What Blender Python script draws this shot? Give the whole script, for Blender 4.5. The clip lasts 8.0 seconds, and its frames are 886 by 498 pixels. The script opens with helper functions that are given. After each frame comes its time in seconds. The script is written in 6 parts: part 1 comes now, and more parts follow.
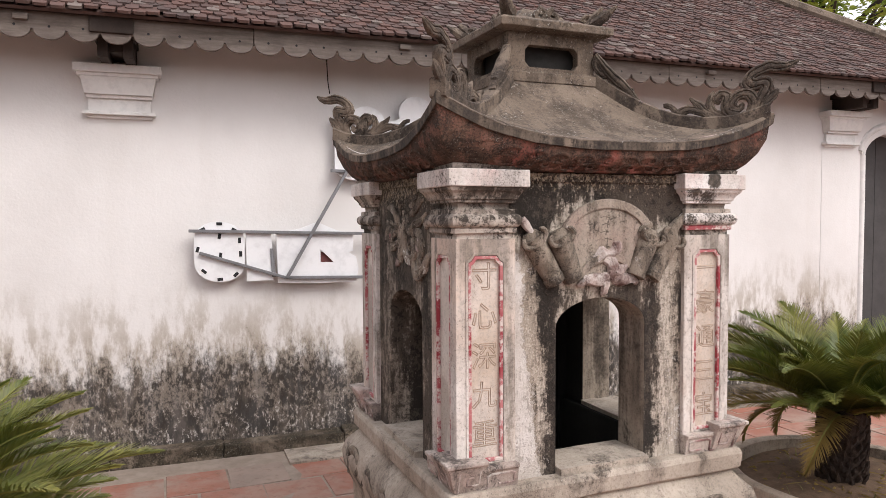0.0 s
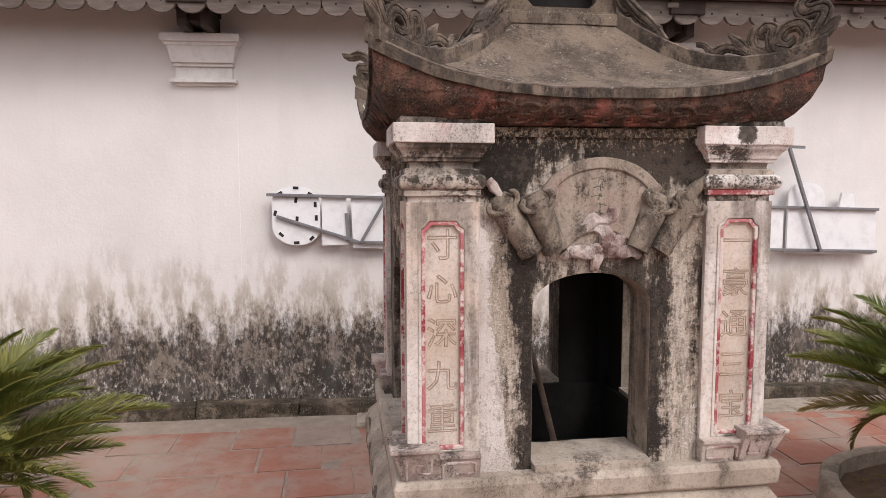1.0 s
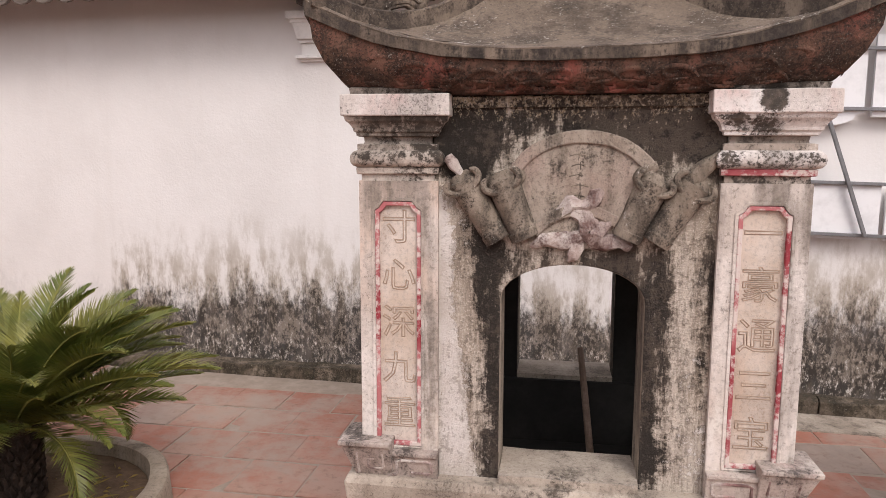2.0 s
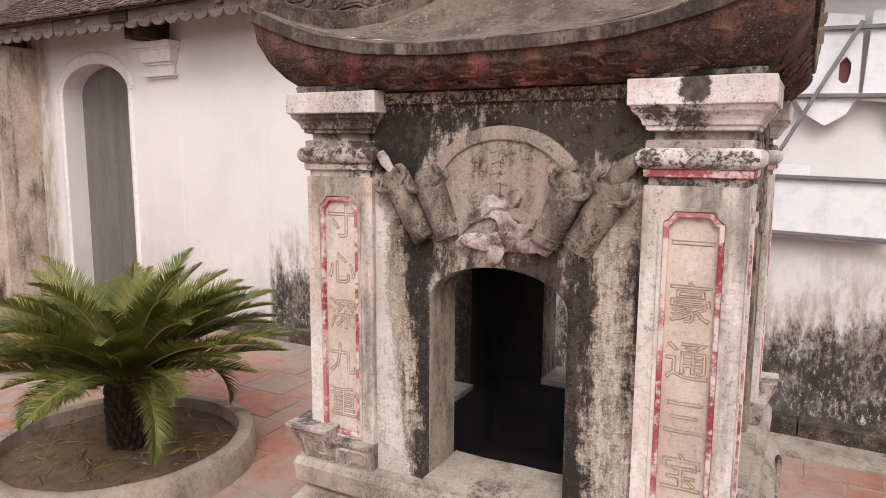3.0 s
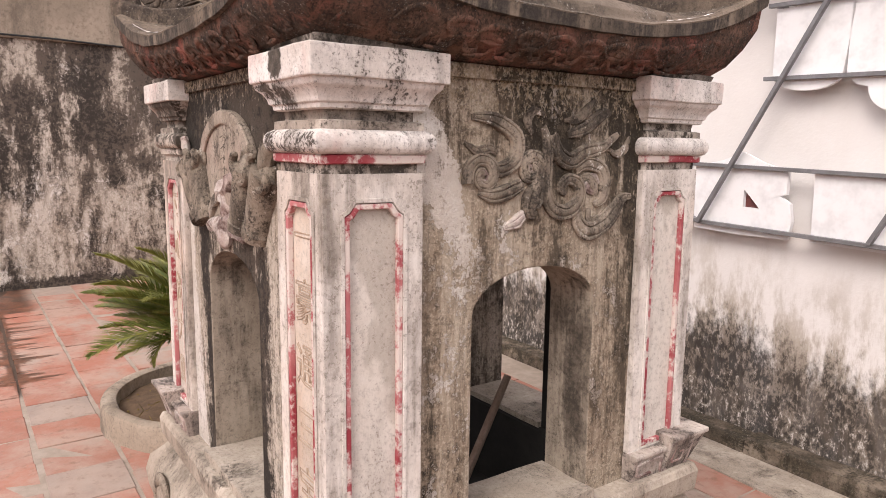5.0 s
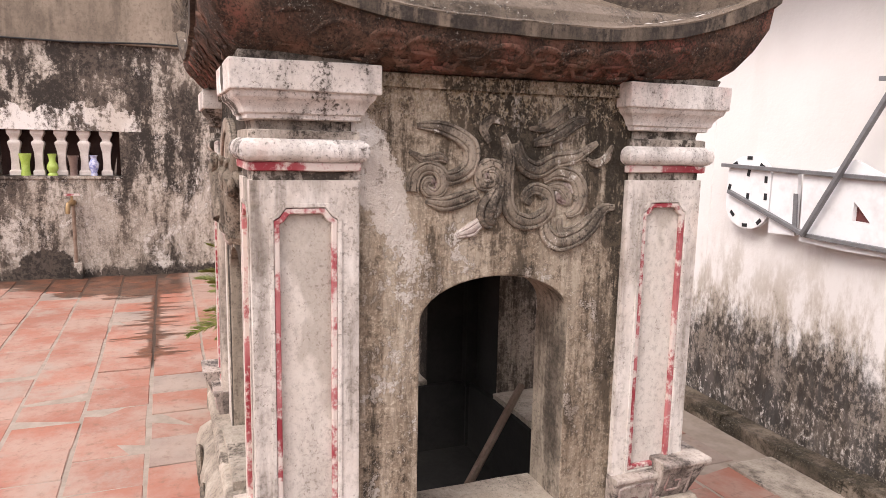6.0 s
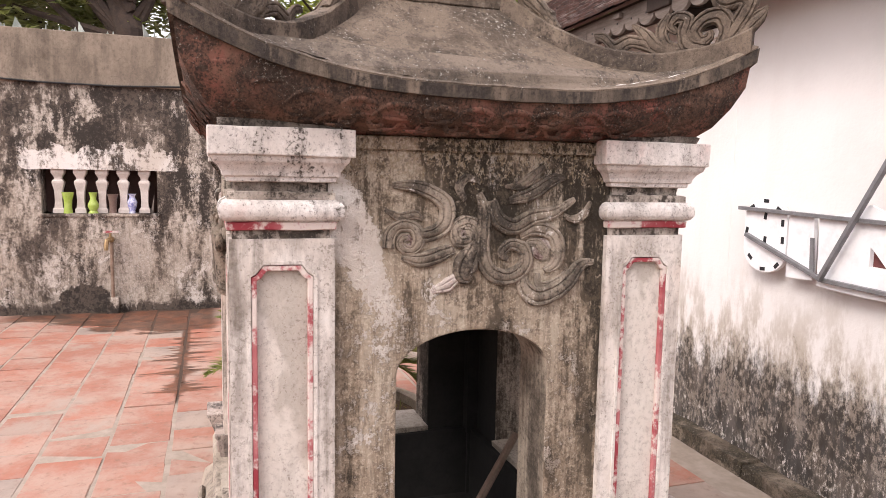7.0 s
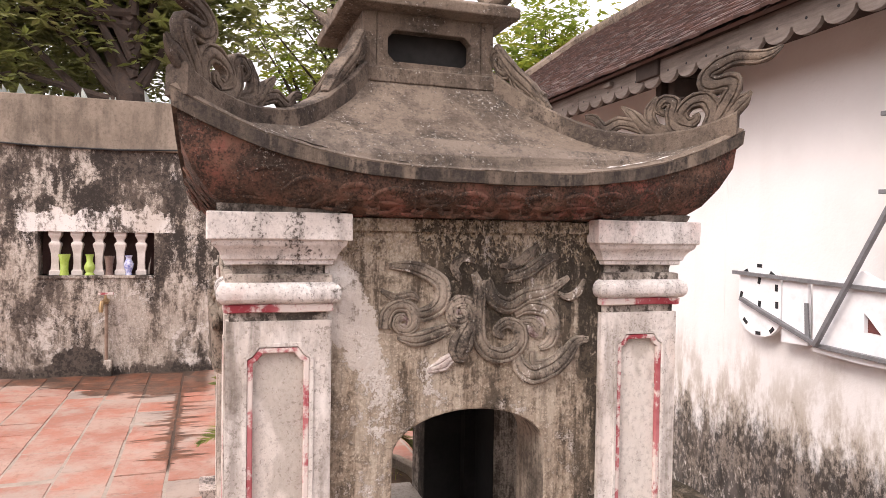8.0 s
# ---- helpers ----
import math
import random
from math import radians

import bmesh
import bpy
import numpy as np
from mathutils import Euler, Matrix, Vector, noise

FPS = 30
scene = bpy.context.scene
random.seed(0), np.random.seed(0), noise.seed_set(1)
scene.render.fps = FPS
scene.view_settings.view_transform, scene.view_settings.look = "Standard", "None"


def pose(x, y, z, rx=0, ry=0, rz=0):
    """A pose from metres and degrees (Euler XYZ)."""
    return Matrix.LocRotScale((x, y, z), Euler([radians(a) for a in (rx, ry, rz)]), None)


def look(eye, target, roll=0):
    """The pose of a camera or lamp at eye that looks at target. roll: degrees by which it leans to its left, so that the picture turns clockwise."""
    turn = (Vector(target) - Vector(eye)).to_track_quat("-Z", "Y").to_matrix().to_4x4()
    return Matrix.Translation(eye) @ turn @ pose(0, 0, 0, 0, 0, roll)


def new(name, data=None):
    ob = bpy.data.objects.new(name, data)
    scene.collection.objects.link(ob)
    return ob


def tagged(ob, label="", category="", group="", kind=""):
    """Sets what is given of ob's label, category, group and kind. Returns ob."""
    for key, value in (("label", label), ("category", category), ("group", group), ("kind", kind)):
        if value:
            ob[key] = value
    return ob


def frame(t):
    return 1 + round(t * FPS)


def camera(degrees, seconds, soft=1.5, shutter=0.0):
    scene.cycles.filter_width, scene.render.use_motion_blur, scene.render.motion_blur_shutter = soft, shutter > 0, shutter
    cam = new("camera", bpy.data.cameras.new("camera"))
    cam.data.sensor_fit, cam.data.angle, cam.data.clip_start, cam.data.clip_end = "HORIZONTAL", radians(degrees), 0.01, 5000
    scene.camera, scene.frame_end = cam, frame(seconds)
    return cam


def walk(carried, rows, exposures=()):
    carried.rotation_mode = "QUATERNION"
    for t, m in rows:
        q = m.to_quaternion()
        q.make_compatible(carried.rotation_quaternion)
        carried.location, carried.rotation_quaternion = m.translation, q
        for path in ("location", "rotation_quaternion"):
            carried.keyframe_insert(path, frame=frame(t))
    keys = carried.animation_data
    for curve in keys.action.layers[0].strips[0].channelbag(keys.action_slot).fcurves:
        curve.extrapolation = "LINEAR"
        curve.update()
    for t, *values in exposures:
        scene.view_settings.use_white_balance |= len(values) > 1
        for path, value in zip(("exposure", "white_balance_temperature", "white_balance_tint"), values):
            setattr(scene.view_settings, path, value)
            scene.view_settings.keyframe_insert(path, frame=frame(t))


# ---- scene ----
cam = camera(65.1, 8.0, soft=0.65)
METRES, EYE, TILT, LEAN, TURN = 4.0, 1.49, 0.0, 0.0, -22.5
ROWS = [
    (0.0, 0.0, 0.0, 0.0, -0.01, -2.61, 0.31),
    (0.5, 0.0747, 0.0308, -0.0052, 7.75, -3.31, 0.15),
    (1.0, 0.1445, 0.0705, -0.0055, 14.06, -5.18, 0.07),
    (1.2, 0.1717, 0.0891, -0.0052, 17.4, -5.83, 0.05),
    (2.3, 0.3219, 0.2043, -0.0001, 36.6, -8.08, -0.15),
    (2.5, 0.3494, 0.2271, 0.0003, 39.68, -8.25, -0.16),
    (3.0, 0.4112, 0.2898, 0.0004, 50.3, -8.07, -0.34),
    (3.5, 0.4497, 0.3696, -0.0065, 55.91, -8.14, -0.45),
    (4.0, 0.4956, 0.4491, -0.0056, 62.39, -8.2, -0.48),
    (4.5, 0.5271, 0.5222, -0.0078, 70.17, -8.26, -0.56),
    (5.0, 0.5404, 0.5968, -0.0043, 77.5, -8.4, -0.7),
    (6.5, 0.5614, 0.7237, 0.006, 94.17, -7.85, -1.11),
    (7.0, 0.5637, 0.7313, 0.0142, 94.06, -5.9, -1.07),
    (7.5, 0.5664, 0.7327, 0.0211, 93.91, -3.51, -1.01),
    (8.0, 0.5669, 0.7316, 0.0266, 93.73, -1.26, -0.9),
]
walk(cam, [(t, pose(-1.34, -2.30, EYE, TILT, LEAN, TURN) @ pose(METRES * x, METRES * y, METRES * z, 90 + pitch, roll, yaw)) for t, x, y, z, yaw, pitch, roll in ROWS],
    exposures=[(0.0, 0.54, 6300, 10), (1.0, 0.40, 6380, 12), (2.5, 0.45, 6450, 13), (4.0, 0.68, 6400, 11), (4.5, 0.71, 6450, 11.5), (5.0, 0.76, 6650, 14), (6.5, 0.92, 6520, 14), (8.0, 0.98, 6580, 15)])

# ---- world and sun ----
SUN_EL, SUN_AZ = 44.0, 152.0
world = bpy.data.worlds.new("overcast_sky")
scene.world = world
world.use_nodes = True
wn = world.node_tree
sky = wn.nodes.new("ShaderNodeTexSky")
sky.sky_type, sky.sun_disc = "NISHITA", False
sky.sun_elevation, sky.sun_rotation = radians(SUN_EL), radians(SUN_AZ)
sky.air_density, sky.dust_density, sky.ozone_density = 1.0, 6.0, 0.6
cloud = wn.nodes.new("ShaderNodeMix")
cloud.data_type = "RGBA"
cloud.inputs[0].default_value = 0.72
cloud.inputs[7].default_value = (10.95, 10.4, 10.65, 1)
wn.links.new(sky.outputs[0], cloud.inputs[6])
wn.links.new(cloud.outputs[2], wn.nodes["Background"].inputs[0])
wn.nodes["Background"].inputs[1].default_value = 0.12
sun = new("sun", bpy.data.lights.new("sun", "SUN"))
sun.data.energy, sun.data.angle, sun.data.color = 1.1, radians(24), (1.0, 0.965, 0.92)
az, el = radians(SUN_AZ), radians(SUN_EL)
sun.matrix_world = look((0, 0, 0), (-math.sin(az) * math.cos(el), -math.cos(az) * math.cos(el), -math.sin(el)))


# ---- node helpers ----
class Nodes:
    """A short hand for building one material."""

    def __init__(self, name, rough=0.9, metal=0.0, spec=0.3):
        self.m = bpy.data.materials.new(name)
        self.m.use_nodes = True
        self.t = self.m.node_tree
        self.b = self.t.nodes["Principled BSDF"]
        self.b.inputs["Roughness"].default_value = rough
        self.b.inputs["Metallic"].default_value = metal
        self.b.inputs["Specular IOR Level"].default_value = spec
        self.pos = self.t.nodes.new("ShaderNodeNewGeometry").outputs["Position"]

    def put(self, sock, v):
        if hasattr(v, "is_linked"):
            self.t.links.new(v, sock)
        elif isinstance(v, (tuple, list)) and len(v) == 3 and sock.type == "RGBA":
            sock.default_value = (*v, 1)
        else:
            sock.default_value = v

    def vec(self, scale=(1, 1, 1), loc=(0, 0, 0), src=None):
        n = self.t.nodes.new("ShaderNodeMapping")
        self.put(n.inputs["Vector"], src or self.pos)
        n.inputs["Scale"].default_value, n.inputs["Location"].default_value = scale, loc
        return n.outputs[0]

    def noise(self, scale, detail=5, rough=0.6, vec=None, dist=0.0):
        n = self.t.nodes.new("ShaderNodeTexNoise")
        self.put(n.inputs["Vector"], vec or self.pos)
        for k, v in (("Scale", scale), ("Detail", detail), ("Roughness", rough), ("Distortion", dist)):
            n.inputs[k].default_value = v
        return n.outputs["Fac"]

    def cracks(self, scale, vec=None):
        n = self.t.nodes.new("ShaderNodeTexVoronoi")
        n.feature = "DISTANCE_TO_EDGE"
        self.put(n.inputs["Vector"], vec or self.pos)
        n.inputs["Scale"].default_value = scale
        return n.outputs["Distance"]

    def math(self, op, a, b=0.0, c=0.0):
        n = self.t.nodes.new("ShaderNodeMath")
        n.operation = op
        for s, v in zip(n.inputs, (a, b, c)):
            self.put(s, v)
        return n.outputs[0]

    def step(self, v, lo, hi, a=0.0, b=1.0):
        n = self.t.nodes.new("ShaderNodeMapRange")
        n.interpolation_type = "SMOOTHSTEP"
        for s, x in zip(n.inputs, (v, lo, hi, a, b)):
            self.put(s, x)
        return n.outputs[0]

    def mix(self, f, a, b):
        n = self.t.nodes.new("ShaderNodeMix")
        n.data_type = "RGBA"
        self.put(n.inputs[0], f)
        self.put(n.inputs[6], a)
        self.put(n.inputs[7], b)
        return n.outputs[2]

    def axis(self, k, src=None):
        n = self.t.nodes.new("ShaderNodeSeparateXYZ")
        self.put(n.inputs[0], src or self.pos)
        return n.outputs[k]

    def rand(self):
        return self.t.nodes.new("ShaderNodeObjectInfo").outputs["Random"]

    def island(self):
        return self.t.nodes.new("ShaderNodeNewGeometry").outputs["Random Per Island"]

    def done(self, col, bump=None, dist=0.004, strength=0.6, rough=None):
        self.put(self.b.inputs["Base Color"], col)
        if rough is not None:
            self.put(self.b.inputs["Roughness"], rough)
        if bump is not None:
            n = self.t.nodes.new("ShaderNodeBump")
            n.inputs["Distance"].default_value, n.inputs["Strength"].default_value = dist, strength
            self.put(n.inputs["Height"], bump)
            self.t.links.new(n.outputs[0], self.b.inputs["Normal"])
        return self.m


def stained(name, base, second, dark, cover=0.5, soft=0.1, scale=5.0, streak=0.5, speck=0.35, bump=0.005, rough=0.92, extra=None, fleck=0.0, gritty=0.22, third=None, wash=None, peel=0.0, cloud=1.0, hard=False):
    """Old lime plaster: two or three tones, dark growth that follows blotches and runs, pale specks in it, flecks of lichen, a patch of whitewash."""
    n = Nodes(name, rough)
    run = n.noise(1.0, 6, 0.65, n.vec((scale * 2.6, scale * 2.6, scale * 0.28)))
    blot = n.noise(scale, 8, 0.66, dist=0.5)
    fine = n.noise(scale * 14, 5, 0.75)
    grit = n.noise(scale * 46, 3, 0.75)
    col = n.mix(n.step(n.noise(scale * 0.6, 6, 0.65), 0.38, 0.62), base, second)
    if third:
        col = n.mix(n.step(n.noise(scale * 0.45, 5, 0.6, n.vec((1, 1, 0.6), (7.3, 2.1, 4.4))), 0.53 if hard else 0.52, 0.555 if hard else 0.68, 0.0, 0.8), col, third)
    smear = n.noise(1.0, 7, 0.7, n.vec((scale * 1.3, scale * 1.3, scale * 0.5), (1.7, 5.2, 3.1)))
    col = n.mix(n.step(smear, 0.46, 0.66, 0.0, 0.6 * cloud), col, tuple(c * 0.62 for c in second))
    col = n.mix(n.step(n.math("ADD", smear, n.math("MULTIPLY", fine, 0.25)), 0.40, 0.56, 0.45 * cloud, 0.0), col, tuple(min(0.85, c * 1.25 + 0.02) for c in base))
    col = n.mix(n.step(fine, 0.48, 0.66, 0.0, 0.46), col, tuple(c * 0.5 for c in second))
    col = n.mix(n.step(grit, 0.5, 0.72, 0.0, gritty), col, tuple(min(1, c * 1.35) for c in base))
    grow = n.math("ADD", n.math("MULTIPLY", run, streak), n.math("MULTIPLY", blot, 1 - streak))
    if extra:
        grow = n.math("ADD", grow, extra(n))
    edge = 1 - cover
    brown = tuple(0.55 * c + 0.45 * d for c, d in zip(dark, tuple(x * 0.55 for x in second)))
    col = n.mix(n.step(n.math("ADD", grow, n.math("MULTIPLY", n.math("SUBTRACT", smear, 0.5), 0.5)), edge - 0.11, edge + 0.07, 0.0, 0.66), col, brown)
    grow = n.math("ADD", grow, n.math("MULTIPLY", n.math("SUBTRACT", fine, 0.5), speck * 0.95))
    mask = n.step(grow, edge - soft * 0.4, edge + soft * 1.0, 0.0, 0.97)
    inside = n.mix(n.step(n.noise(scale * 5, 6, 0.75), 0.42, 0.68), dark, tuple(c * 2.1 + k for c, k in zip(dark, (0.020, 0.015, 0.011))))
    inside = n.mix(n.step(n.math("ADD", grit, n.math("MULTIPLY", smear, 0.3)), 0.76, 0.88, 0.0, 0.4), inside, tuple(c * 0.6 for c in base))
    col = n.mix(mask, col, inside)
    pits = n.math("ADD", n.noise(scale * 24, 5, 0.8), n.math("MULTIPLY", n.math("SUBTRACT", smear, 0.5), 0.5))
    col = n.mix(n.step(pits, 0.585, 0.64, 0.0, 0.65), col, tuple(c * 1.4 for c in dark))
    if peel:
        chip = n.math("ADD", n.noise(1.0, 9, 0.74, n.vec((scale * 1.5, scale * 1.5, scale * 0.9), (9.1, 3.3, 6.2))), n.math("MULTIPLY", n.math("SUBTRACT", grow, edge), -0.35))
        col = n.mix(n.step(chip, 0.66 - peel * 0.2, 0.70 - peel * 0.2, 0.0, 0.85), col, n.mix(n.step(fine, 0.4, 0.66), (0.68, 0.65, 0.61), (0.46, 0.41, 0.36)))
    if fleck:
        col = n.mix(n.step(n.math("ADD", n.noise(scale * 15, 5, 0.8), n.math("MULTIPLY", blot, 0.3)), 0.84 - fleck * 0.2, 0.90 - fleck * 0.2, 0.0, 0.7), col, (0.52, 0.49, 0.44))
    if wash:
        col = n.mix(wash(n, fine), col, (0.70, 0.66, 0.63))
    grain = n.math("ADD", n.math("MULTIPLY", grit, 0.5), n.math("ADD", n.math("MULTIPLY", blot, 2.2), n.math("MULTIPLY", fine, 0.7)))
    return n.done(col, grain, bump * 0.8, 0.7)


def wall_plaster():
    """White limewash with black mould that climbs raggedly from the ground."""
    n = Nodes("limewashed_wall", 0.93)
    col = n.mix(n.step(n.noise(0.9, 6, 0.6), 0.35, 0.7), (0.765, 0.745, 0.732), (0.675, 0.652, 0.635))
    col = n.mix(n.step(n.noise(1.0, 5, 0.6, n.vec((5, 5, 0.35))), 0.5, 0.75, 0.0, 0.18), col, (0.60, 0.56, 0.52))
    z, x = n.axis(2), n.axis(0)
    run = n.noise(1.0, 7, 0.72, n.vec((9.0, 9.0, 3.0)))
    big = n.noise(0.85, 4, 0.6, n.vec((1, 1, 0.2), (3.1, 0, 0)))
    fine = n.noise(34, 8, 0.82, n.vec((1.2, 1.2, 0.65)))
    patch = n.noise(5.0, 6, 0.7)
    edge = n.math("ADD", n.math("ADD", n.math("MULTIPLY", n.math("SUBTRACT", run, 0.5), 0.48), n.math("MULTIPLY", n.math("SUBTRACT", patch, 0.5), 0.35)), n.math("MULTIPLY", n.math("SUBTRACT", big, 0.5), 0.9))
    level = n.math("SUBTRACT", z, edge)
    clean = n.step(x, -3.22, -3.17, 1.0, 0.0)
    faint = n.math("MULTIPLY", n.step(level, 0.55, 1.15, 1.0, 0.0), n.math("SUBTRACT", 1.0, clean))
    strong = n.math("MULTIPLY", n.step(n.math("ADD", level, n.math("MULTIPLY", n.math("SUBTRACT", fine, 0.5), 0.6)), 0.44, 0.70, 1.0, 0.0), n.math("SUBTRACT", 1.0, n.math("MULTIPLY", clean, 0.85)))
    col = n.mix(n.math("MULTIPLY", faint, n.step(run, 0.40, 0.58, 0.10, 0.92)), col, (0.37, 0.32, 0.262))
    corner = n.math("MULTIPLY", n.step(x, -6.15, -5.98, 1.0, 0.0), n.step(run, 0.35, 0.6, 0.3, 0.9))
    col = n.mix(corner, col, (0.33, 0.275, 0.225))
    mould = n.mix(n.step(n.math("ADD", fine, n.math("MULTIPLY", n.math("SUBTRACT", patch, 0.5), 0.5)), 0.47, 0.58), (0.018, 0.014, 0.012), (0.20, 0.168, 0.14))
    mould = n.mix(n.step(n.math("ADD", fine, n.step(z, 0.1, 0.5, 0.06, 0.0)), 0.61, 0.66), mould, (0.60, 0.565, 0.53))
    mould = n.mix(n.step(n.noise(1.0, 6, 0.68, n.vec((7, 7, 3.2), (2, 1, 4))), 0.47, 0.64, 0.0, 0.35), mould, (0.20, 0.165, 0.135))
    col = n.mix(n.math("MULTIPLY", strong, 0.93), col, mould)
    return n.done(col, n.math("ADD", n.noise(60, 3, 0.6), n.math("MULTIPLY", n.noise(6, 4), 2.0)), 0.003, 0.5)


def grained(name, a, b, scale=8.0, rough=0.85, bump=0.002, stretch=(1, 1, 1), metal=0.0, vary=0.0):
    n = Nodes(name, rough, metal)
    f = n.noise(scale, 6, 0.65, n.vec(stretch))
    col = n.mix(n.step(f, 0.3, 0.7), a, b)
    col = n.mix(n.step(n.noise(scale * 9, 3, 0.7), 0.4, 0.8, 0.0, 0.35), col, tuple(c * 0.5 for c in a))
    if vary:
        col = n.mix(n.math("MULTIPLY", n.rand(), vary), col, tuple(c * 0.45 for c in b))
    return n.done(col, n.noise(scale * 6, 4, 0.6, n.vec(stretch)), bump)


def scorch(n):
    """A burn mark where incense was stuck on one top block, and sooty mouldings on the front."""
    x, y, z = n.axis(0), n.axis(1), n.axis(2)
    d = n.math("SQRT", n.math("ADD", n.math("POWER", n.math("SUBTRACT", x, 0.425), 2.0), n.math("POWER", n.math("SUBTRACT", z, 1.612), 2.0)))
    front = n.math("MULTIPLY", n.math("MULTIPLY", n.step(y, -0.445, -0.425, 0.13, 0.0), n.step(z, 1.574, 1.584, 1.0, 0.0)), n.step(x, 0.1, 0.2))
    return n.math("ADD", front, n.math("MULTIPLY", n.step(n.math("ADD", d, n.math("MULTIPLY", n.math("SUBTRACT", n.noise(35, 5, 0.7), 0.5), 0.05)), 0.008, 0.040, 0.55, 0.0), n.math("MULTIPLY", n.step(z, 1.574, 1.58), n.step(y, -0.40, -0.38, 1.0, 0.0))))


LIME = wall_plaster()
PALE = stained("pale_pillar_plaster", (0.71, 0.665, 0.625), (0.56, 0.49, 0.435), (0.14, 0.12, 0.10), 0.43, 0.09, 4, 0.8, 0.25, 0.004, third=(0.58, 0.44, 0.35), gritty=0.12)
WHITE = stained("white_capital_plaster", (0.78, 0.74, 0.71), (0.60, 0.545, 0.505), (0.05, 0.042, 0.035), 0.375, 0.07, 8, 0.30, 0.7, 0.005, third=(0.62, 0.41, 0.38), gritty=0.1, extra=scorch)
FOOT = stained("soiled_foot_plaster", (0.52, 0.46, 0.41), (0.40, 0.33, 0.29), (0.06, 0.05, 0.045), 0.46, 0.08, 8, 0.3, 0.45, 0.005, third=(0.52, 0.36, 0.33))
GREYCAP = stained("grey_capital_plaster", (0.58, 0.52, 0.46), (0.38, 0.32, 0.27), (0.04, 0.033, 0.027), 0.51, 0.06, 6, 0.15, 0.5, 0.005, gritty=0.15)
CEMENT = stained("roof_cement", (0.215, 0.168, 0.130), (0.160, 0.122, 0.092), (0.045, 0.035, 0.027), 0.45, 0.16, 7, 0.25, 0.75, 0.010, fleck=0.42, gritty=0.6, cloud=0.35)
DARKCEMENT = stained("dark_ridge_cement", (0.22, 0.172, 0.132), (0.15, 0.115, 0.088), (0.04, 0.031, 0.025), 0.50, 0.10, 10, 0.2, 0.6, 0.007, fleck=0.22, gritty=0.35, cloud=0.6)
HOLLOW = stained("mouldy_shaded_plaster", (0.46, 0.41, 0.36), (0.30, 0.25, 0.21), (0.03, 0.026, 0.022), 0.49, 0.09, 9, 0.2, 0.5, 0.005, extra=scorch)
COVE = stained("red_cove_plaster", (0.21, 0.096, 0.070), (0.20, 0.120, 0.085), (0.030, 0.021, 0.016), 0.53, 0.12, 13, 0.2, 0.9, 0.009, third=(0.30, 0.085, 0.068), fleck=0.35, gritty=0.3, cloud=0.6)
SILL = stained("grey_sill_plaster", (0.46, 0.40, 0.335), (0.35, 0.295, 0.24), (0.06, 0.049, 0.04), 0.37, 0.09, 6, 0.1, 0.4, 0.005, fleck=0.25)
INNERBLACK = grained("inner_black_plaster", (0.016, 0.015, 0.014), (0.03, 0.028, 0.026), 6)
COPING = stained("boundary_coping_cement", (0.285, 0.232, 0.182), (0.215, 0.172, 0.133), (0.09, 0.072, 0.055), 0.40, 0.15, 2.0, 0.6)


def wet_mask(n):
    """Where the tap has wetted the paving."""
    x, y = n.axis(0), n.axis(1)
    wob = n.math("MULTIPLY", n.math("SUBTRACT", n.noise(1.0, 6, 0.7, n.vec((5.0, 2.4, 1))), 0.5), 1.3)
    pool = n.step(n.math("SUBTRACT", x, n.math("ADD", n.step(y, -2.3, -0.9, -6.05, -5.30), wob)), -0.04, 0.06, 1.0, 0.0)
    pool = n.math("MULTIPLY", pool, n.math("MULTIPLY", n.step(y, -2.7, -2.3), n.step(y, -0.5, -0.35, 1.0, 0.0)))
    wide = n.math("MULTIPLY", n.step(n.noise(1.0, 5, 0.65, n.vec((7.5, 0.9, 1), (2.3, 0.4, 0))), 0.44, 0.64, 0.035, 0.34), n.step(x, -3.5, -2.95, 1.0, 0.15))
    stream = n.step(n.math("SUBTRACT", n.math("ABSOLUTE", n.math("ADD", y, 0.70)), wide), -0.01, 0.015, 1.0, 0.0)
    stream = n.math("MULTIPLY", stream, n.step(x, -3.1, -2.95, 1.0, 0.0))
    return n.math("MAXIMUM", pool, stream)


def clay_tiles(joined):
    """Terracotta paving, each tile its own tone, dusty, and wet round the tap."""
    n = Nodes("clay_tile", 0.8)
    r = n.island() if joined else n.rand()
    col = n.mix(r, (0.37, 0.145, 0.098), (0.29, 0.125, 0.09))
    col = n.mix(n.step(r, 0.86, 0.9), col, (0.27, 0.215, 0.185))
    col = n.mix(n.step(n.noise(2.2, 6, 0.65), 0.38, 0.64, 0.06, 0.68), col, (0.40, 0.31, 0.255))
    col = n.mix(n.step(n.noise(17, 6, 0.7), 0.5, 0.72, 0.0, 0.6), col, (0.20, 0.125, 0.09))
    col = n.mix(n.step(n.noise(1.0, 7, 0.7, n.vec((1, 1, 1), (5, 3, 0))), 0.50, 0.64, 0.0, 0.7), col, (0.34, 0.285, 0.24))
    wet = wet_mask(n)
    col = n.mix(n.math("MULTIPLY", wet, 0.85), col, n.mix(n.step(n.noise(7, 5, 0.7), 0.4, 0.6), (0.050, 0.024, 0.014), (0.150, 0.058, 0.030)))
    return n.done(col, n.math("ADD", n.noise(40, 4, 0.65), n.math("MULTIPLY", n.noise(5, 3), 2)), 0.003, 0.5, n.math("SUBTRACT", 0.82, n.math("MULTIPLY", wet, 0.42)))


